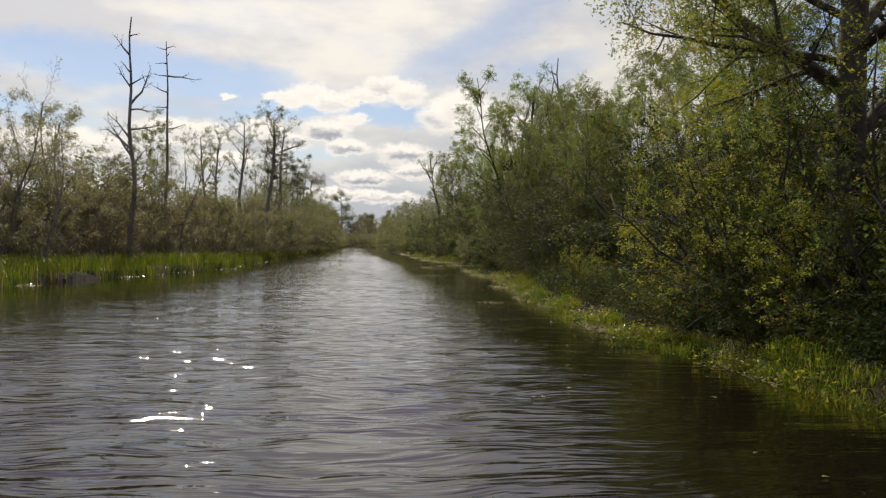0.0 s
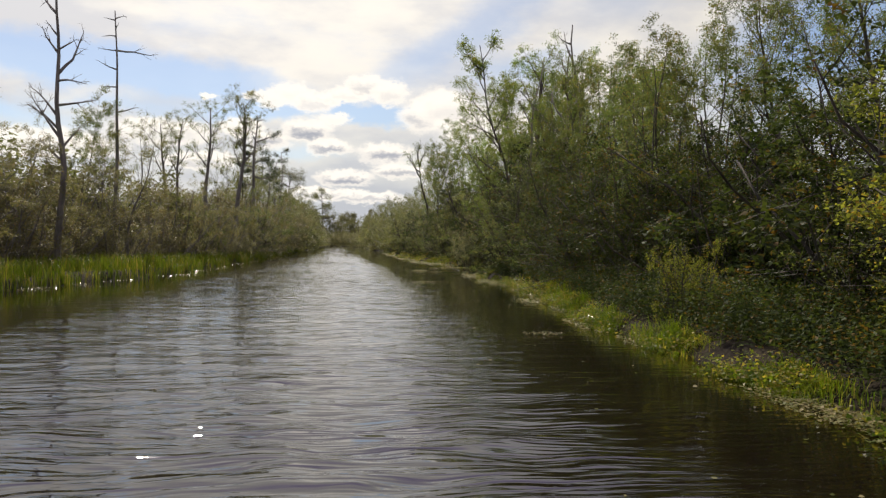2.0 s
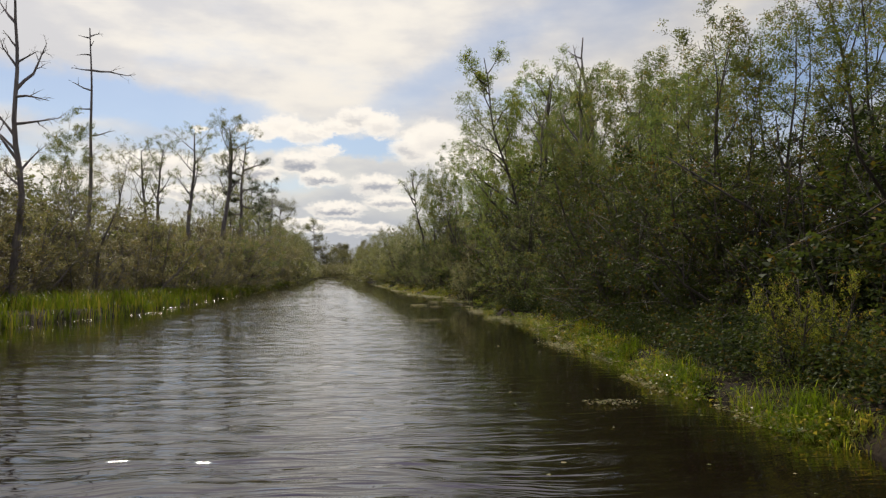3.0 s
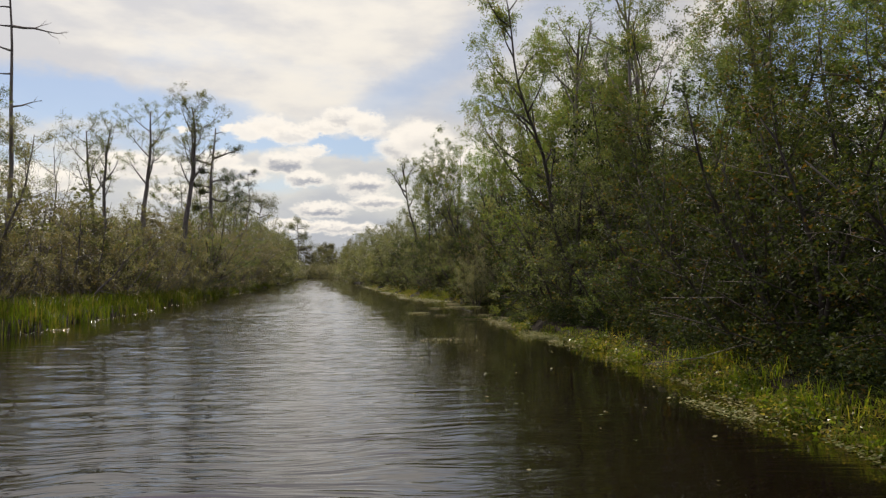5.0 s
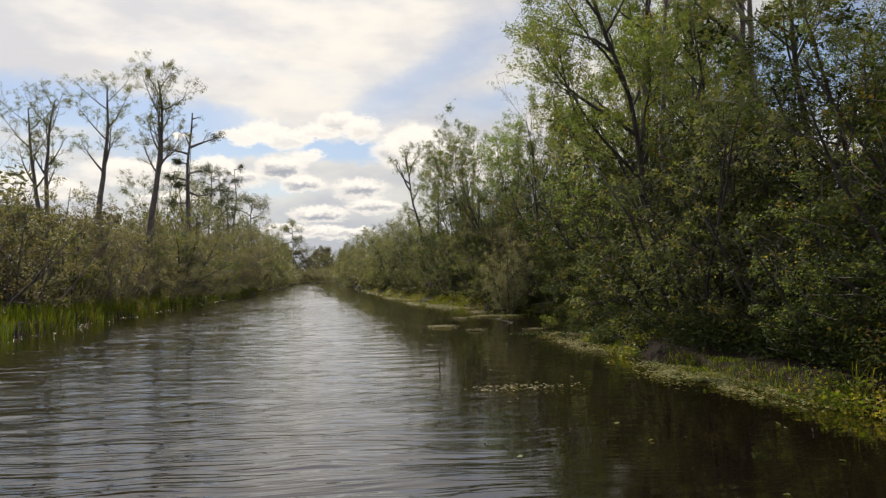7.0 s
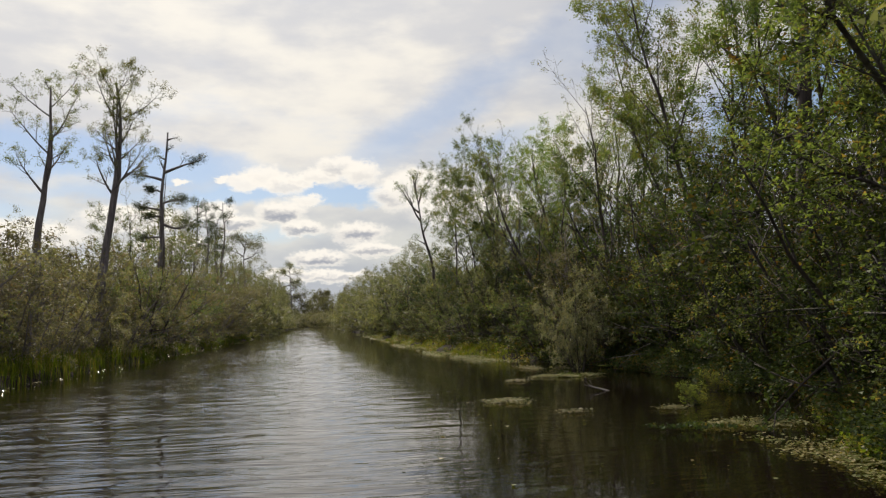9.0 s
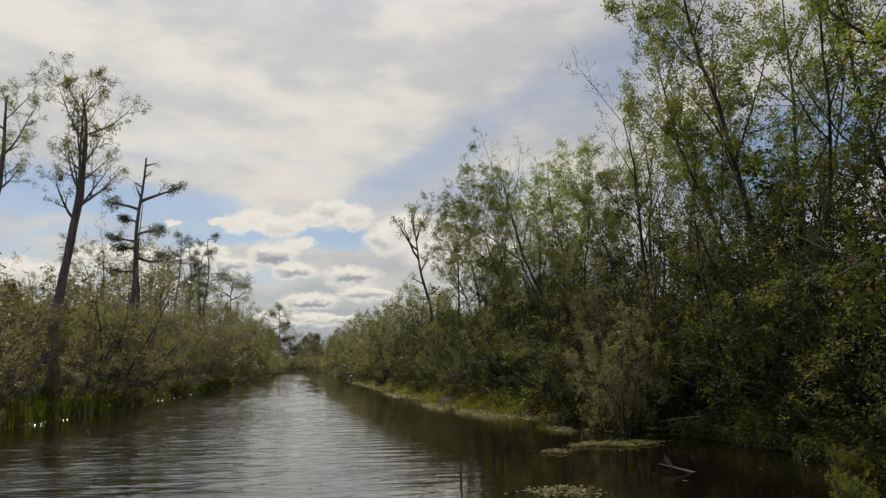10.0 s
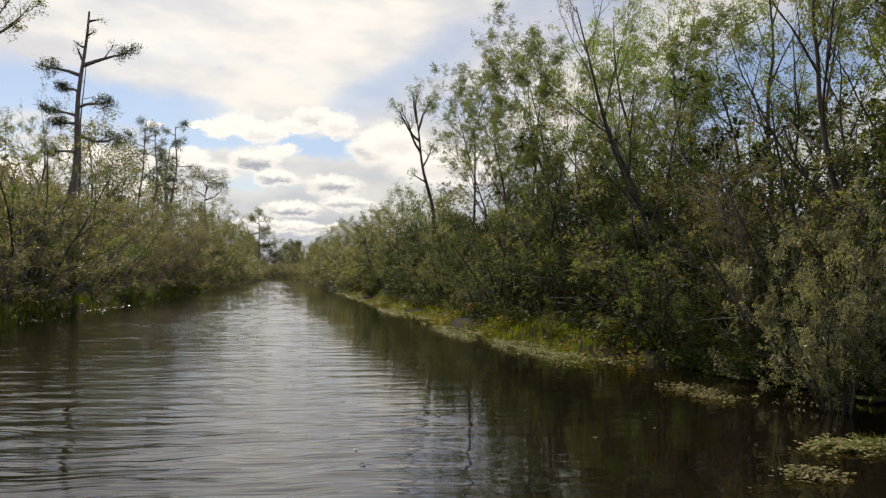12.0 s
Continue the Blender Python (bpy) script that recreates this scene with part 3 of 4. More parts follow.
def stemmed(seed, height, radius, limbs, wander, bend=(0.0, 0.0)):
    """A trunk with named limbs: (height, turn, length, rise), the turn in degrees from +x."""
    p = Plant(seed)
    n, ph = 14, p.r.uniform(0, 6.28, 4)
    trunk = []
    for i in range(n + 1):
        f = i / n
        sx = wander * height * (math.sin(7 * f + ph[0]) - math.sin(ph[0]) * (1 - f) + 0.6 * math.sin(15 * f + ph[1])) * min(1.0, 2 * f)
        sy = wander * height * (math.sin(6 * f + ph[2]) + 0.6 * math.sin(13 * f + ph[3])) * f
        trunk.append(np.array((bend[0] * f * height + sx, bend[1] * f * height + sy, -0.2 + f * (height + 0.2))))
    tube(p.verts, p.faces, trunk, [radius * (1 - 0.8 * i / n) for i in range(n + 1)], 8)
    zs = [q[2] for q in trunk]
    for z, turn, length, rise, kids in limbs:
        q = np.array([np.interp(z, zs, [v[k] for v in trunk]) for k in range(3)])
        a = radians(turn)
        p.limb(q, unit(np.array((math.cos(a), math.sin(a), rise))), length, radius * (0.22 + 0.10 * length), 0, kids, (45, 45), (0.42, 0.5), 0.4, 0.06, 0.17, 0.85, 5)
    return p


def dead_tree(m, seed, height, radius, limbs, wander, label, bend=(0.0, 0.0), bark=None):
    p = stemmed(seed, height, radius, limbs, wander, bend)
    ob = thing("dead_tree", m, label, "dead tree", "dead trees")
    part("trunk", p.wood("dead_wood", bark or BARK_DEAD), ob)
    return ob


def pine(m, seed, height, radius, limbs, wander, label, total=2600, bend=(0.0, 0.0), size=0.15, tuft=0.35, mat=None):
    p = stemmed(seed, height, radius, limbs, wander, bend)
    ob = thing("pine", m, label, "pine", "pines")
    part("trunk", p.wood("pine_wood", BARK_GREY), ob)
    part("crown", p.leaves("pine_needles", mat or NEEDLES, total * 4, size, size * tuft, 0.2, flat=0.5, clump=26), ob)
    return ob


BUILD = {
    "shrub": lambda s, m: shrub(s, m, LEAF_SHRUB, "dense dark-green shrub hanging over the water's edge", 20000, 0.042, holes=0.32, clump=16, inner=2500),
    "fresh": lambda s, m: shrub(s, m, LEAF_TREE, "mid-green leafy shrub on the canal bank", 18000, 0.043, holes=0.38, clump=16, inner=2500),
    "rusty": lambda s, m: shrub(s, m, LEAF_RUST, "shrub with thinning rust-brown and olive leaves", 21000, 0.038, holes=0.38, bark=BARK_GREY, clump=16, inner=1200),
    "light": lambda s, m: shrub(s, m, LEAF_LIGHT, "small sunlit yellow-green shrub at the water's edge", 34000, 0.034, holes=0.36, clump=18, inner=1200),
    "grey": lambda s, m: shrub(s, m, LEAF_GREY, "grey-olive shrub with small pale leaves overhanging the water", 30000, 0.046, holes=0.12, clump=16, bark=BARK_DARK, inner=2500),
    "bush": lambda s, m: shrub(s, m, LEAF_LIGHT, "small round sunlit yellow-green bush at the water's edge", 20000, 0.032, 1.75, 0.12, 14, (6, 3), clump=16, inner=800),
    "canopy": lambda s, m: tree(s, m, LEAF_TREE, 36000, 0.062, 9.6, 0.12, (10, 5, 2), (46, 48, 45), (0.34, 0.45, 0.5), 0.28, "dense dark-green swamp tree with hidden stems", 2, BARK_DARK,
                                0.14, holes=0.24, flare=0.16, clump=16),
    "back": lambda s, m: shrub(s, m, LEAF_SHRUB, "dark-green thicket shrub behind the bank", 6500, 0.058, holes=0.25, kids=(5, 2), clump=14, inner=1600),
    "thin": lambda s, m: shrub(s, m, LEAF_RUST, "brownish half-bare thicket shrub behind the marsh grass", 9500, 0.055, holes=0.2, kids=(5, 2), bark=BARK_PALE, clump=12),
    "olive": lambda s, m: shrub(s, m, LEAF_OLIVE, "grey-olive thicket shrub with leaves paled for haze", 9500, 0.056, holes=0.2, kids=(5, 2), bark=BARK_PALE, clump=12),
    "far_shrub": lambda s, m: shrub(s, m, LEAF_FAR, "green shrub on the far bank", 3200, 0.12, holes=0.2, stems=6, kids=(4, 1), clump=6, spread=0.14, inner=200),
    "end_shrub": lambda s, m: shrub(s, m, LEAF_HAZE, "green shrub closing the far end of the canal", 3200, 0.15, holes=0.1, stems=6, kids=(4, 1), clump=6, spread=0.14, inner=200),
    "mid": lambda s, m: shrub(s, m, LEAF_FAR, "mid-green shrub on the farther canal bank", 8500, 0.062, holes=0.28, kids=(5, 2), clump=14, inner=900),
    "tree": lambda s, m: tree(s, m, stems=3, total=19000, holes=0.27, size=0.060, radius=0.062, kids=(8, 4, 2), clump=14, flare=0.12, ratio=(0.27, 0.45, 0.55)),
    "pale_tree": lambda s, m: tree(s, m, LEAF_OLIVE, 13000, 0.062, 8.0, 0.09, (9, 4, 2), (46, 45, 45), (0.3, 0.45, 0.5), 0.35, "olive-leaved swamp tree behind the marsh", 2, BARK_GREY, holes=0.35, clump=16),
    "open_tree": lambda s, m: tree(s, m, LEAF_TREE, 19000, 0.058, 9.0, 0.062, (11, 4, 2), (40, 40, 45), start=0.42, label="tall thin tree with sparse leaves", bark=BARK_DARK, holes=0.33, clump=14),
    "leafy": lambda s, m: tree(s, m, LEAF_GREEN, 42000, 0.070, 10.5, 0.11, (9, 5, 2), (42, 48, 45), (0.33, 0.45, 0.5), 0.3, "broad green leafy tree with several dark stems", 3, BARK_DARK,
                               0.14, holes=0.24, flare=0.20, clump=16),
    "twiggy": lambda s, m: tree(s, m, LEAF_LIGHT, 2200, 0.055, 9.5, 0.09, (11, 6, 2), (36, 36, 40), (0.42, 0.45, 0.5), 0.3, "tree with many bare grey twigs and few leaves", bark=BARK_DARK, up=0.14),
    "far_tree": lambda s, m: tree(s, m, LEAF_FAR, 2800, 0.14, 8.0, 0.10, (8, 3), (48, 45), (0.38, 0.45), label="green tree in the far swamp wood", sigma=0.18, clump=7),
    "end_tree": lambda s, m: tree(s, m, LEAF_HAZE, 5000, 0.30, 9.0, 0.12, (11, 4), (60, 50), (0.36, 0.45), 0.06, "green tree closing the far end of the canal", sigma=0.3, clump=5, holes=0.1),
    "cypress": lambda s, m: tree(s, m, FEATHER, 13000, 0.075, 13.0, 0.25, (9, 5, 3), (56, 46, 45), (0.27, 0.50, 0.5), 0.58, "bald cypress with thin feathery foliage", bark=BARK_GREY,
                                 name="cypress", category="cypress", aspect=0.4, sigma=0.09, holes=0.5, wander=0.07, clump=16, up=0.12),
    "sapling": lambda s, m: tree(s, m, LEAF_OLIVE, 6000, 0.075, 8.0, 0.07, (10, 5), (46, 45), (0.34, 0.45), 0.35, "thin olive swamp tree with leaves paled for haze", 2, BARK_GREY, holes=0.4, clump=12),
}
rnd = random.Random(7)

# landmark trees of the marsh side
dead_tree(place(-11.4, 41.6, 0, 0.93), 110, 13.6, 0.17, ((11.6, 150, 1.9, 1.0, (4, 2)), (10.6, 170, 0.9, 1.3, (2,)), (8.9, 20, 2.6, 1.5, (6, 3)), (8.6, -20, 1.5, 0.2, (4, 2)), (7.5, 10, 1.9, 0.3, (5, 2)),
          (6.4, 160, 2.0, 1.1, (6, 3)), (6.0, 200, 2.4, 1.7, (7, 3)), (5.6, 60, 1.5, 1.0, (5, 2)), (12.6, 40, 0.6, 1.2, (2,)), (9.8, 175, 1.4, 1.4, (5, 2)), (7.0, 185, 1.8, 1.4, (6, 3)), (5.0, 150, 1.6, 1.3, (5, 3)), (10.0, 15, 1.0, 1.2, (3, 1))), 0.014,
          "tall dead cypress with crooked bare limbs in the marsh")
dead_tree(place(-13.2, 56.8, 0, 0.95), 121, 16.0, 0.16, ((15.5, 10, 0.8, 0.4, (2,)), (15.4, 170, 0.7, 0.1, ()), (14.4, 185, 0.9, 0.1, ()), (13.5, -10, 2.5, 0.10, (3, 1)), (13.5, 175, 1.2, 0.1, (2,)), (12.3, 190, 1.4, 0.05, (2,)),
          (11.2, 165, 1.1, -0.2, (2,)), (9.6, 5, 1.4, 0.1, (3,)), (14.9, -40, 0.5, 0.6, ()), (8.2, 170, 0.7, 0.2, ())), 0.004, "straight dead tree with short level limb stubs")
for i, (x, y, s, sz, lean) in enumerate(((-9.9, 70.0, 0.95, 0.92, -2), (-8.5, 71.2, 1.0, 0.98, 3), (-8.0, 70.6, 0.7, 0.95, 4), (-12.3, 69.0, 0.8, 0.8, -3), (-11.2, 66.0, 0.75, 0.78, 2))):
    plant("cypress", 21 + i % 3, place(x, y, 70 * i, s, sz, lean=(0, lean)))
pine(place(-8.6, 86.2, 0, 0.95), 31, 14.4, 0.25, ((11.2, 180, 2.2, 0.10, (5, 3)), (11.7, 0, 2.6, 0.15, (6, 3)), (9.6, -10, 1.6, 0.0, (6, 3)), (9.2, 170, 1.4, 0.1, (5, 3)), (8.3, 10, 2.4, -0.15, (5, 3)),
     (8.8, 250, 1.3, 0.1, (5, 3)), (12.6, 165, 0.7, 0.3, ()), (13.2, 10, 0.5, 0.3, ()), (13.9, 20, 0.7, 0.1, ()), (11.9, 170, 0.9, 1.4, ()), (10.4, 150, 1.0, 0.1, (5, 3)), (7.4, 180, 1.5, 0.1, (5, 3))), 0.006,
     "old pine with a broken bare top and tufts of needles", 2400, bend=(0.06, 0.0), size=0.14)
dead_tree(place(-8.0, 86.6, 0), 34, 11.2, 0.09, ((9.6, 20, 0.6, 0.4, ()), (8.6, 170, 0.5, 0.5, ()), (10.4, 160, 0.4, 0.6, ())), 0.005, "thin bare pole of a dead tree beside the old pine", bark=BARK_GREY)
for i, (x, y, h) in enumerate(((-10.0, 115, 13.9), (-9.2, 116, 13.2), (-8.5, 118, 12.4), (-7.4, 114, 13.4))):
    pine(place(x, y, 0), 32 + i, h, 0.15, [(h * (0.66 + 0.33 * k / 7), 137 * k + 40 * i, 1.7 - 0.12 * k, 0.22, (4, 2)) for k in range(8)] + [(h * (0.5 + 0.05 * k), 100 * k, 0.6, 0.2, ()) for k in range(4)], 0.010,
         "slim pine with bare stubs and sparse tufts of needles", 900, size=0.16, tuft=0.7)
# the two farthest pines wear the haze-lightened leaf colour, not needle green
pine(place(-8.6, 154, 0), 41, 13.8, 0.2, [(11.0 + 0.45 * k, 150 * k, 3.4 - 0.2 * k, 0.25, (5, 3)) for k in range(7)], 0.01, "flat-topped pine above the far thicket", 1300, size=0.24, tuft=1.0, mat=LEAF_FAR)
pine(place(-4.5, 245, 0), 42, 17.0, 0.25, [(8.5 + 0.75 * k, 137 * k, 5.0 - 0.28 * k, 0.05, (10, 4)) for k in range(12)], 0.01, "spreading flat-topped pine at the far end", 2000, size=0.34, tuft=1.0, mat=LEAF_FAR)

for x, y, s in ((-13.0, 34.6, 0.92), (-14.8, 36.0, 0.95), (-12.6, 40.8, 0.72), (-10.3, 47.8, 0.84), (-14.6, 44.0, 0.8)):
    plant("pale_tree", 59, place(x, y, 80 * x, s))

# landmark trees of the thicket side
big_tree(41, place(6.8, 10.2, 0))
plant("bush", 44, place(5.7, 19.1, 0, 0.58, 0.98))
for x, y, s in ((6.6, 12.2, 1.15), (7.4, 13.8, 1.4), (6.9, 9.0, 1.0), (6.2, 10.6, 0.8)):
    plant("light", 43, place(x, y, 60 * s, s, s * 1.1))
dead_tree(place(12.0, 45.7, 0), 131, 12.6, 0.15, ((10.8, 170, 1.6, 1.2, (3, 1)), (10.4, 10, 1.2, 1.4, (3, 1)), (9.4, 180, 2.0, 0.8, (4, 1)), (8.6, 20, 1.6, 1.0, (3, 1)), (8.0, 200, 2.2, 1.2, (4, 2)), (11.6, 150, 0.9, 0.4, (2,))), 0.015,
          "grey dead tree with upswept broken limbs")
dead_tree(place(10.8, 42.9, 0), 133, 10.6, 0.13, ((7.0, 160, 2.4, 1.4, (4, 2)), (7.6, 20, 2.2, 1.5, (4, 2)), (6.2, 190, 2.6, 1.2, (4, 2)), (9.0, 30, 1.3, 1.6, (3, 1)), (9.4, 170, 1.2, 1.8, (3, 1))), 0.01,
          "tall bare tree with upswept limbs above the thicket")
mistletoe(10.8, 42.9, 8.9, 0.42, 7)
dead_tree(place(9.6, 44.5, 0), 132, 10.2, 0.12, ((8.0, 175, 1.6, 1.3, (3, 1)), (7.2, 150, 1.4, 1.4, (3, 1)), (7.8, 20, 1.2, 1.3, (2,))), 0.02, "dead leaning tree with bare forks")
leaning_tree(46, place(8.7, 42.8, 0))
for x, y, s in ((7.6, 24.4, 0.80), (9.3, 25.2, 0.86), (8.4, 27.4, 0.78), (10.2, 27.4, 0.9), (9.9, 30.4, 0.92), (9.0, 31.6, 0.92)):
    plant("tree", 51, place(x, y, 90 * y, s))
for x, y, seed, s, sz in ((9.6, 17.2, 58, 0.85, 0.86), (8.6, 14.6, 57, 0.8, 0.8), (10.6, 20.4, 57, 0.8, 0.84), (10.2, 34.0, 57, 0.85, 0.86), (9.6, 37.8, 58, 0.7, 0.62), (11.4, 40.2, 57, 0.9, 0.98), (10.4, 43.8, 58, 0.8, 0.8), (12.0, 46.4, 57, 0.8, 1.0), (12.8, 50.2, 58, 1.0, 1.15), (10.8, 24.0, 57, 0.75, 0.8)):
    plant("canopy", seed, place(x, y, 70 * x, s, sz))
for x, y, seed, s, sz, lean in ((12.7, 56.2, 81, 1.0, 1.14, -2), (14.4, 58.2, 82, 1.0, 1.12, 2), (14.2, 53.0, 81, 1.0, 1.15, 3), (13.4, 64.0, 82, 0.85, 0.92, 0), (12.4, 68.2, 81, 0.8, 0.9, 0), (11.2, 75.5, 82, 0.75, 0.98, 0)):
    plant("leafy", seed, place(x, y, 40 * x, s, sz, lean=(0, lean)))
plant("grey", 45, place(8.1, 55.2, 0, 0.52, 0.85))
plant("shrub", 2, place(9.6, 57.4, 40, 1.0, 1.2))
for x, y, s in ((8.4, 48.6, 0.22), (7.9, 65.0, 0.36), (7.0, 46.7, 0.2), (6.5, 39.5, 0.24)):
    plant("bush", 44, place(x, y, 50 * s, s, s * 1.15))
plant("twiggy", 61, place(10.2, 57.6, 0, 0.9, 0.86, lean=(0, -10)))
plant("twiggy", 62, place(9.7, 62.0, 0, 0.85, 0.82, lean=(0, -3)))
tree(91, place(10.4, 48.7, 0), LEAF_GREEN, 11000, 0.085, 11.6, 0.23, (12, 5, 2), (50, 45, 45), (0.25, 0.45, 0.5), 0.36, "tall straight tree with a thick dark trunk", wander=0.025, holes=0.35)
for x, y, s, sz in ((8.9, 77.4, 1.15, 1.18), (12.0, 71.3, 1.1, 1.05), (9.7, 73.6, 1.0, 1.0), (9.4, 68.5, 0.9, 0.86), (11.2, 65.8, 0.95, 0.86), (10.4, 70.6, 0.95, 0.95), (10.4, 80.2, 1.0, 1.05), (11.5, 58.9, 0.9, 1.05)):
    plant("open_tree", 52 + int(x * 10) % 2, place(x, y, 77 * x, s, sz))
crooked_tree(place(9.9, 88.4, 0), 141, 10.0, 0.17, ((8.2, 165, 2.6, 1.5, (6, 4)), (9.4, 25, 2.4, 2.0, (7, 4)), (8.8, 185, 2.4, 0.9, (6, 4)), (7.4, 15, 1.6, 1.2, (5, 3)), (9.9, 100, 2.2, 2.2, (6, 4)), (9.8, 150, 2.0, 1.8, (6, 4)), (6.6, 170, 1.2, 0.6, (4, 2))), 0.012,
          "crooked forked tree with twisted limbs and few leaves", (-0.15, 0.0))


# how tall the wood stands along the thicket side, as a share of full growth
STAND = ((0, 0.72), (33, 0.72), (36, 0.86), (42, 1.0), (55, 1.0), (58, 0.8), (66, 0.84), (71, 0.95), (80, 1.0), (83, 0.76), (110, 0.8), (140, 0.84), (350, 0.86))


def stand(y):
    return float(np.interp(y, [p[0] for p in STAND], [p[1] for p in STAND]))


# the dense front of shrubs, then trees behind
def right_bank():
    y = 3.5
    while y < 104:
        x = bank(RIGHT, y) + (0.6 if 12.5 < y < 15.5 else 1.0 if 15.5 < y < 23 else 0.7 if 23 < y < 27 else 0.0)
        # dark-leaved kinds deepen the shaded stretches, paler kinds stand for haze beyond
        kind = rnd.choice(("mid", "mid", "fresh", "back") if y > 66 else ("shrub", "shrub", "shrub", "fresh") if 40 < y < 54 else ("shrub", "fresh", "fresh", "mid", "mid", "rusty") if y > 34 else ("shrub", "shrub", "shrub", "shrub", "fresh"))
        s = rnd.uniform(0.85, 1.45) * (0.8 if 15.5 < y < 23 else 1.0)
        if not 17.8 < y < 20.2:
            plant(kind, {"shrub": rnd.choice((1, 2, 3)), "back": 7, "mid": 16}.get(kind, 4),
                  place(x + (0.7 if 43 < y < 62 else 1.2 if 22 < y < 43 else 1.7) + 0.5 * s * rnd.uniform(0.6, 1.4), y, rnd.uniform(0, 360), s, s * rnd.uniform(0.9, 1.3)))
        y += rnd.uniform(1.5, 2.3)
    for gap, lo, hi, step in ((3.2, 1.4, 1.8, 2.4), (5.4, 1.8, 2.3, 3.3)):
        y = 5.0
        while y < 106:
            x = bank(RIGHT, y) - (1.0 if 43 < y < 62 else 0.0)
            s = rnd.uniform(lo, hi)
            plant("back", rnd.choice((7, 8)), place(x + gap + rnd.uniform(0, 1.4), y, rnd.uniform(0, 360), s, s * rnd.uniform(0.8, 1.05) * (0.85 if y < 30 else 1.0)))
            y += rnd.uniform(0.8, 1.2) * step
    y = 4.0
    while y < 110:
        x = bank(RIGHT, y)
        kind = rnd.choice(("tree", "tree", "tree", "open_tree", "open_tree", "twiggy"))
        seed = {"tree": rnd.choice((51, 53)), "open_tree": rnd.choice((52, 53)), "twiggy": rnd.choice((61, 62))}[kind]
        m = place(x + 3.4 + rnd.uniform(0, 4.0), y, rnd.uniform(0, 360), rnd.uniform(0.85, 1.05) * stand(y))
        if not 42.5 < y < 48.5:
            plant(kind, seed, m)
        y += rnd.uniform(1.9, 2.8)


def left_bank():
    y = 17.0
    while y < 110:
        x = min(bank(LEFT, y) - 1.4, -17.0 + max(0, (y - 22) * 0.26)) if y < 66 else bank(LEFT, y) - 1.3
        kind = rnd.choice(("thin", "thin", "olive", "olive", "fresh"))
        s = rnd.uniform(1.0, 1.45) * (1.3 if 72 < y < 110 else 1.0)
        plant(kind, 4 if kind == "fresh" else 9, place(x - rnd.uniform(0, 0.8), y, rnd.uniform(0, 360), s, s * rnd.uniform(0.9, 1.2)))
        s = rnd.uniform(1.5, 2.0)
        plant(rnd.choice(("olive", "thin")), 9, place(x - 3.0 - rnd.uniform(0, 1.5), y + 1.0, rnd.uniform(0, 360), s))
        s = rnd.uniform(1.8, 2.3)
        plant("far_shrub", 6, place(x - 6.0 - rnd.uniform(0, 2.0), y, rnd.uniform(0, 360), s, s * 0.9))
        if rnd.random() < 0.8:
            kind = "sapling" if 64 < y < 88 else rnd.choice(("sapling", "sapling", "sapling", "twiggy", "open_tree"))
            seed = {"sapling": rnd.choice((55, 56)), "twiggy": 61, "open_tree": 52}[kind]
            plant(kind, seed, place(x - 2.5 - rnd.uniform(0, 5), y, rnd.uniform(0, 360), rnd.uniform(0.8, 1.1) * (0.75 if 64 < y < 88 else 1.0)))
        y += rnd.uniform(2.3, 3.1)


def far_banks():
    for side, line in ((-1, LEFT), (1, RIGHT)):
        y = 102.0
        while y < 325:
            x = bank(line, y)
            s = rnd.uniform(1.5, 2.2)
            plant("end_shrub" if y > 230 else "far_shrub", 15 if y > 230 else rnd.choice((5, 6)), place(x + side * (1.8 + rnd.uniform(0, 1)), y, rnd.uniform(0, 360), s))
            plant("far_tree", rnd.choice((71, 72)), place(x + side * (4.0 + rnd.uniform(0, 4)), y + 1, rnd.uniform(0, 360), rnd.uniform(1.0, 1.4) * (1.15 if y > 180 else 1.0) * (stand(y) if side > 0 else 1.0)))
            y += rnd.uniform(2.8, 4.0) * (1 + (y - 100) / (160 if side < 0 else 300))
        y = -60.0
        while y < (2 if side > 0 else 16):
            x = bank(line, y) - (5 if side < 0 else 0)
            plant("far_shrub", rnd.choice((5, 6)), place(x + side * (2.4 + rnd.uniform(0, 1)), y, rnd.uniform(0, 360), rnd.uniform(1.4, 2.2)))
            plant("far_tree", rnd.choice((71, 72)), place(x + side * (5 + rnd.uniform(0, 4)), y + 1, rnd.uniform(0, 360), rnd.uniform(0.9, 1.25)))
            y += rnd.uniform(7, 9)
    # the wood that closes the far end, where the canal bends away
    # its leaves are coloured pale to stand for the haze
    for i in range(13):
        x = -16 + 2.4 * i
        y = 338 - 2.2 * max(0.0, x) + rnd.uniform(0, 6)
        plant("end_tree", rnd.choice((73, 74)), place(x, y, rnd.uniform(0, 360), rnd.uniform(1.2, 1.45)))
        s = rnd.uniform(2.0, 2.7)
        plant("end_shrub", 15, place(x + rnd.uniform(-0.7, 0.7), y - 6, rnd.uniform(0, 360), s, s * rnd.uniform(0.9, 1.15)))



right_bank()
left_bank()
far_banks()


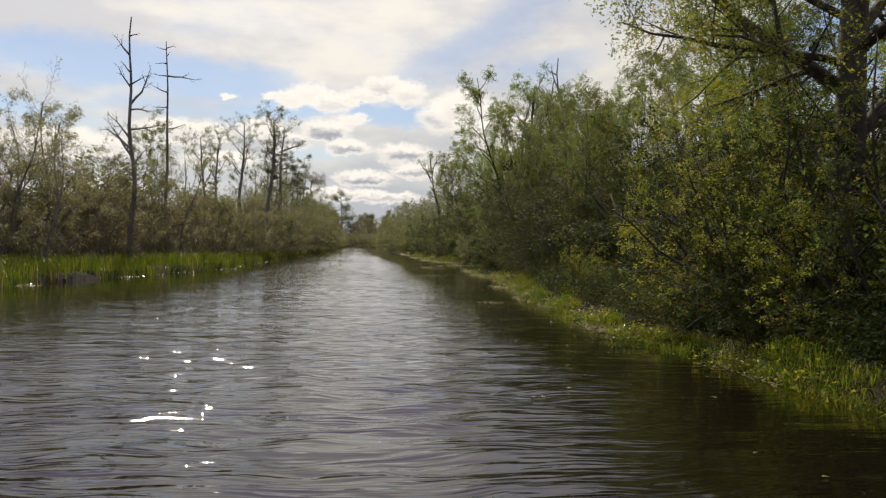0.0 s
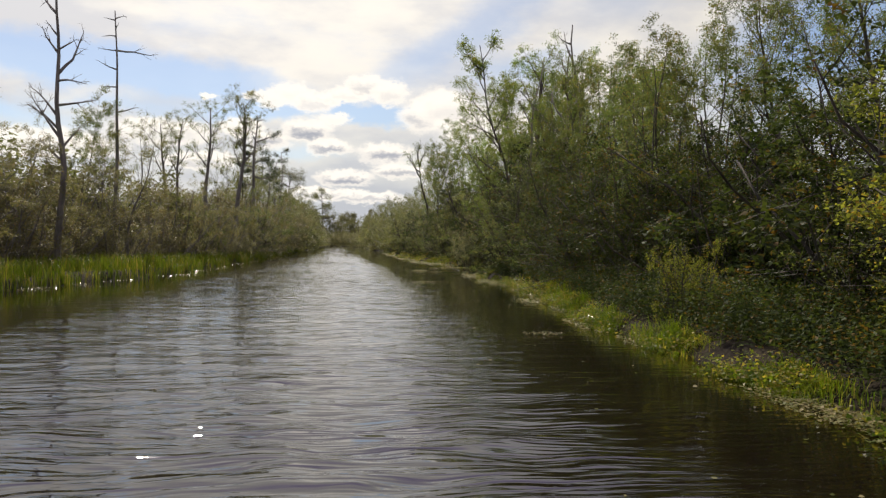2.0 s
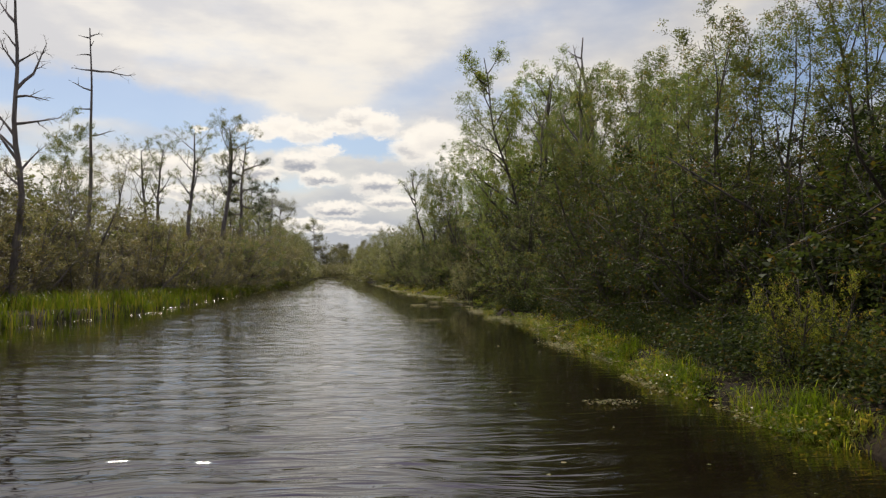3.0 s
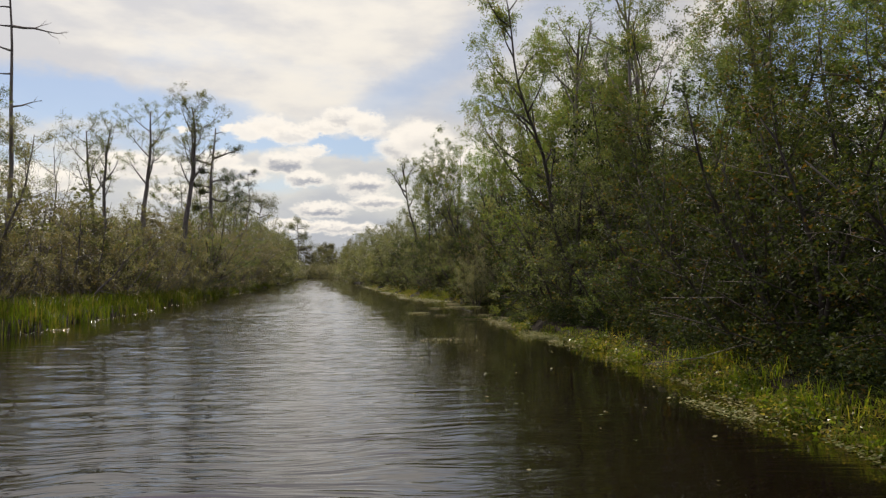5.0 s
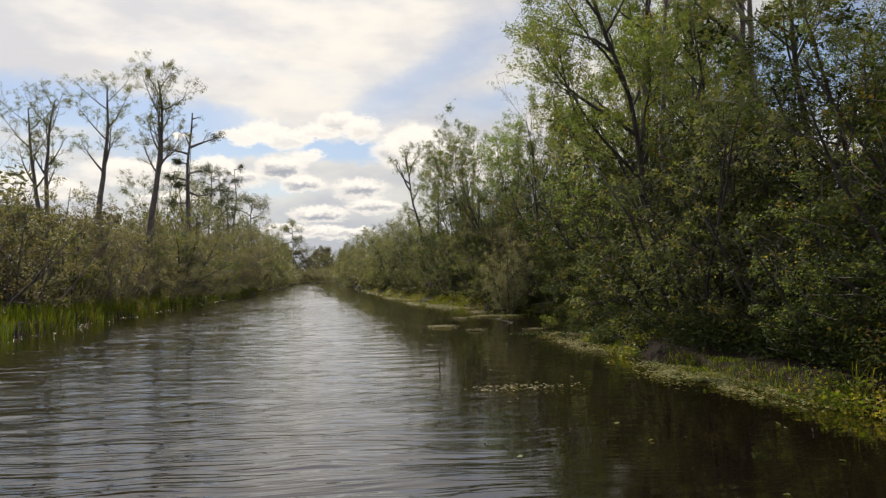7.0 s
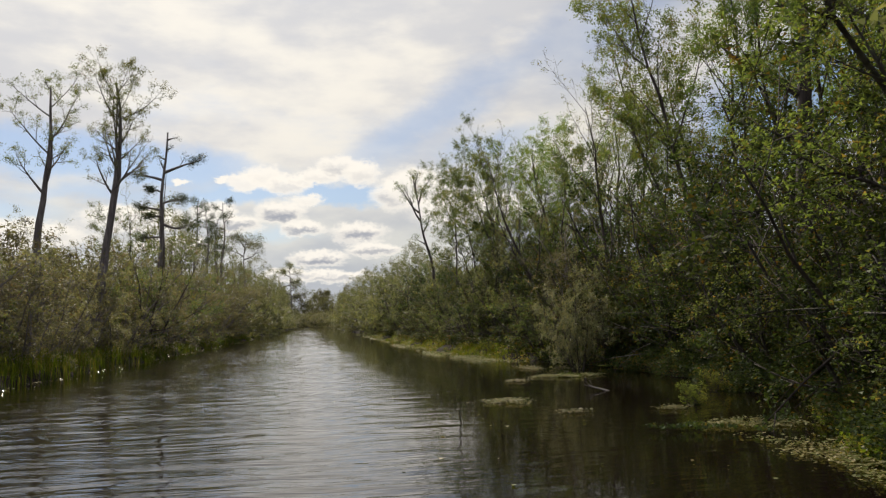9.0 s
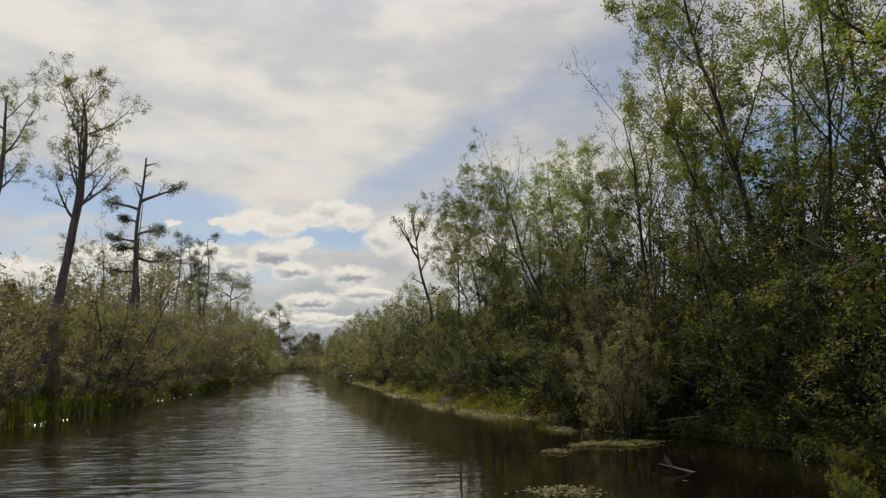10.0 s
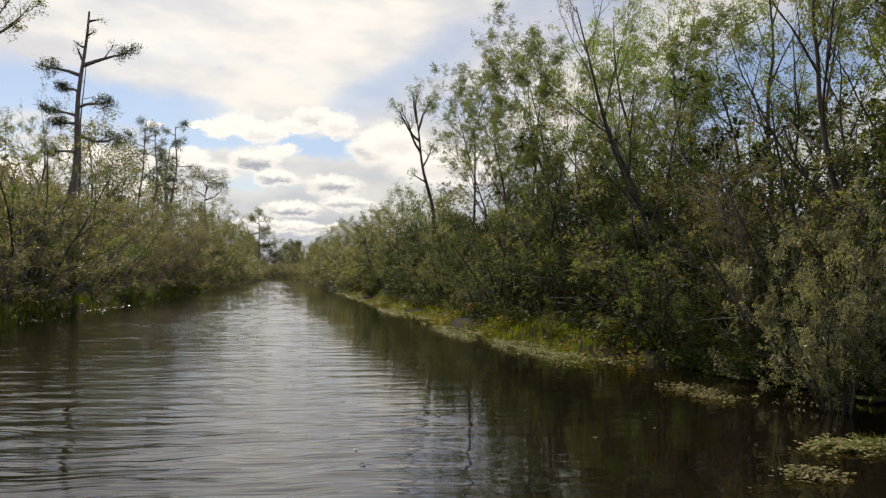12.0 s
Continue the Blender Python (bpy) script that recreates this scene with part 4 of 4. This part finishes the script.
# ---- marsh grass and floating leaves ----
def blades(name, r, xy, height, width, label, bend=0.45, mat=None):
    """Arching blades, each of three faces."""
    m = len(xy)
    h = height * r.uniform(0.4, 1.25, (m, 1))
    a = r.uniform(0, 6.28, (m, 1))
    d = np.concatenate((np.cos(a), np.sin(a), np.zeros((m, 1))), axis=1)
    b = np.concatenate((-np.sin(a), np.cos(a), np.zeros((m, 1))), axis=1) * width * r.uniform(0.6, 1.3, (m, 1))
    p = np.concatenate((xy, footing(xy) - 0.05), axis=1)
    k = bend * r.uniform(0.1, 1.3, (m, 1))
    q = p + d * h * k * 0.25 + np.array((0, 0, 1)) * h * 0.6
    t = p + d * h * k + np.array((0, 0, 1)) * h * (1 - 0.35 * k)
    v = np.stack((p - b, p + b, q + b * 0.8, q - b * 0.8, t), axis=1).reshape(-1, 3)
    o = (np.arange(m) * 5)[:, None]
    quads, tris = (o + np.array((0, 1, 2, 3))).tolist(), (o + np.array((3, 2, 4))).tolist()
    return tagged(new(name, mesh_of(name, v, quads + tris, mat or GRASS)), label, "grass", kind="stuff")


def scatter(r, count, y0, y1, line, lo, hi, clump, scale=0.5):
    """Places along a bank, in clumps: the higher clump is, the patchier."""
    pts = []
    while len(pts) < count:
        y = r.uniform(y0, y1)
        x = bank(line, y) + r.uniform(lo, hi)
        if noise.noise((x * scale, y * scale, 3.0)) > (clump - 1.0) + 0.6 * (r.random() - 0.5):
            pts.append((x, y))
    return np.array(pts)


def tufts(r, centres, per, spread):
    return np.repeat(centres, per, axis=0) + r.normal(0, spread, (len(centres) * per, 2))


g = np.random.default_rng(5)
blades("bank_grass", g, scatter(g, 12000, 3, 25, RIGHT, -0.1, 0.5, 1.08, 0.6), 0.16, 0.005, "low bright-green sedge mat along the water's edge", 1.6, SEDGE)
blades("bank_grass", g, scatter(g, 4500, 25, 46, RIGHT, -0.1, 0.4, 1.15, 0.5), 0.12, 0.006, "thin green sedge along the shaded water's edge", 1.0, SEDGE)
blades("bank_grass", g, tufts(g, scatter(g, 150, 3, 34, RIGHT, 0.0, 0.5, 1.2), 26, 0.09), 0.34, 0.005, "arching green sedge tufts at the water's edge", 1.35, SEDGE)
blades("bank_grass", g, scatter(g, 6000, 60, 110, RIGHT, -0.2, 0.9, 1.2, 0.3), 0.22, 0.009, "bright green grass patches along the far bank", 0.7, SEDGE)
blades("marsh_grass", g, scatter(g, 46000, 14, 70, LEFT, -9.0, 0.1, 0.7), 0.62, 0.011, "tall green marsh grass on the low bank")


blades("bank_grass", g, scatter(g, 9000, 70, 125, LEFT, -2.2, 0.1, 0.85), 0.5, 0.012, "green grass under the thicket's edge", 0.6)


def floating(name, r, xy, size, label, top=0.03, mat=None):
    m = len(xy)
    c = np.concatenate((xy, r.uniform(0.006, top, (m, 1))), axis=1)
    a = r.uniform(0, 6.28, (m, 1))
    s = size * r.uniform(0.5, 1.3, (m, 1))
    ring = []
    for j in range(6):
        t = a + j * 2 * math.pi / 6
        ring.append(c + np.concatenate((np.cos(t) * s, np.sin(t) * s, r.normal(0, 0.22, (m, 1)) * s), axis=1))
    v = np.stack(ring, axis=1).reshape(-1, 3)
    return tagged(new(name, mesh_of(name, v, np.arange(6 * m).reshape(-1, 6), mat or PADS)), label, "water plants", kind="stuff")


def herbs(name, r, xy, size, high, label, mat):
    """Low leafy herbs heaped in clumps on the mud."""
    c = np.repeat(np.concatenate((xy, footing(xy)), axis=1), 8, axis=0)
    m = len(c)
    c = c + r.normal(0, 1, (m, 3)) * np.array((0.06, 0.06, 0.0)) + np.array((0, 0, 1.0)) * (0.02 + high * r.random((m, 1)) ** 1.5)
    return tagged(new(name, leaf_mesh(name, mat, r, c, size * r.uniform(0.6, 1.3, (m, 1)), 0.7, 0.4)), label, "herbs", kind="stuff")


herbs("bank_herbs", g, scatter(g, 2000, 3, 46, RIGHT, -0.15, 0.35, 1.15, 0.7), 0.045, 0.16, "low yellow-green herbs matted along the bank", HERB)
# dark leaves added over the peat to deepen the shade below the shrubs
herbs("bank_herbs", g, scatter(g, 24000, 3, 60, RIGHT, 0.45, 3.2, 0.45), 0.05, 0.5, "low growth under the bank shrubs, dark to stand for their shade", LEAF_SHRUB)
herbs("bank_herbs", g, scatter(g, 9000, 41, 60, RIGHT, -0.1, 1.2, 0.5), 0.05, 0.3, "low growth along the inlet, dark to stand for its shade", LEAF_SHRUB)
herbs("bank_herbs", g, scatter(g, 13000, 4, 46, RIGHT, 0.8, 2.5, 0.6, 0.9), 0.045, 0.7, "leafy shoots at the foot of the thicket, dark for its shade", LEAF_SHRUB)
herbs("bank_herbs", g, scatter(g, 5000, 60, 112, RIGHT, 0.5, 3.4, 0.5), 0.11, 0.4, "low growth under the far bank shrubs, dark to stand for their shade", LEAF_SHRUB)
herbs("bank_herbs", g, scatter(g, 900, 58, 110, RIGHT, -0.15, 1.0, 1.05, 0.4), 0.07, 0.2, "low green herbs along the far bank", HERB)


def mat_patch(r, x, y, rx, ry, count):
    """Places within a ragged ellipse."""
    pts = []
    while len(pts) < count:
        u, v = r.normal(0, 0.45, 2)
        if u * u + v * v < 1 + 1.1 * noise.noise((u * 2 + x, v * 2 + y, 0.0)) and noise.noise((u * 4 + x, v * 4 + y, 5.0)) > -0.12:
            pts.append((x + u * rx, y + v * ry))
    return np.array(pts)


floating("floating_leaves", g, scatter(g, 4000, -2, 46, RIGHT, -0.3, 0.2, 1.25), 0.022, "small floating leaves matted along the bank")
floating("floating_leaves", g, scatter(g, 2600, 60, 130, RIGHT, -0.7, 0.3, 1.15), 0.04, "floating leaves along the far bank")
floating("floating_leaves", g, scatter(g, 3000, 12, 150, LEFT, -0.2, 0.45, 1.12), 0.028, "glinting floating leaves along the marsh edge", mat=PADS_WET)
floating("floating_leaves", g, scatter(g, 1500, 6, 36, RIGHT, -0.25, 0.9, 1.1), 0.022, "wet glinting leaves among the sedge", 0.22, PADS_WET)
for x, y, rx, ry, count in ((4.35, 13.3, 0.35, 1.3, 700), (7.15, 53.3, 1.0, 0.5, 1200), (6.8, 63.0, 0.7, 3.2, 1600), (4.4, 48.2, 0.45, 0.5, 350), (5.0, 46.4, 0.3, 0.2, 90), (6.5, 46.3, 0.35, 0.25, 120), (6.7, 44.4, 0.8, 0.5, 500),
                            (5.7, 52.4, 0.35, 0.3, 160), (7.2, 56.8, 0.4, 1.0, 350), (6.3, 41.0, 0.7, 2.5, 1500), (5.9, 36.0, 0.6, 2.4, 1300), (3.4, 19.3, 0.5, 0.15, 60), (4.9, 26.5, 0.3, 1.2, 180), (6.1, 68.0, 0.5, 3.0, 500),
                            (3.4, 36.0, 0.8, 0.25, 70), (6.0, 80.0, 0.4, 4.0, 500)):
    floating("floating_mat", g, mat_patch(g, x, y, rx, ry, int(count * 2.2)), 0.019, "ragged mat of floating leaves on the dark water", 0.05)
    if rx * ry > 0.4:
        blades("mat_grass", g, mat_patch(g, x + 0.2, y, rx * 0.7, ry * 0.8, count // 3), 0.16, 0.005, "short green shoots on a floating mat", 0.9)


def drift(r, count):
    """Single leaves that drift on the open water."""
    xy = np.stack((r.uniform(1.5, 7.0, count), r.uniform(4, 75, count)), axis=1)
    return floating("drifting_leaves", r, xy, 0.022, "scattered fallen leaves drifting on the water", 0.02)


drift(g, 260)


def fallen_branch(x, y, turn, length, seed):
    p = Plant(seed)
    p.limb((0, 0, 0.02), (1.0, 0.0, 0.16), length, 0.035, 0, (4, 2), (40, 40), (0.4, 0.5), 0.3, 0.0, 0.10, 0.8, 6, False)
    ob = thing("fallen_branch", pose(x, y, -0.05, 0, 0, turn), "bare grey branch lying half in the water", "branch", "fallen branches")
    part("wood", p.wood("branch_wood", BARK_DEAD), ob)


fallen_branch(6.2, 48.8, 25, 2.4, 301)
fallen_branch(7.8, 49.6, 190, 1.6, 302)
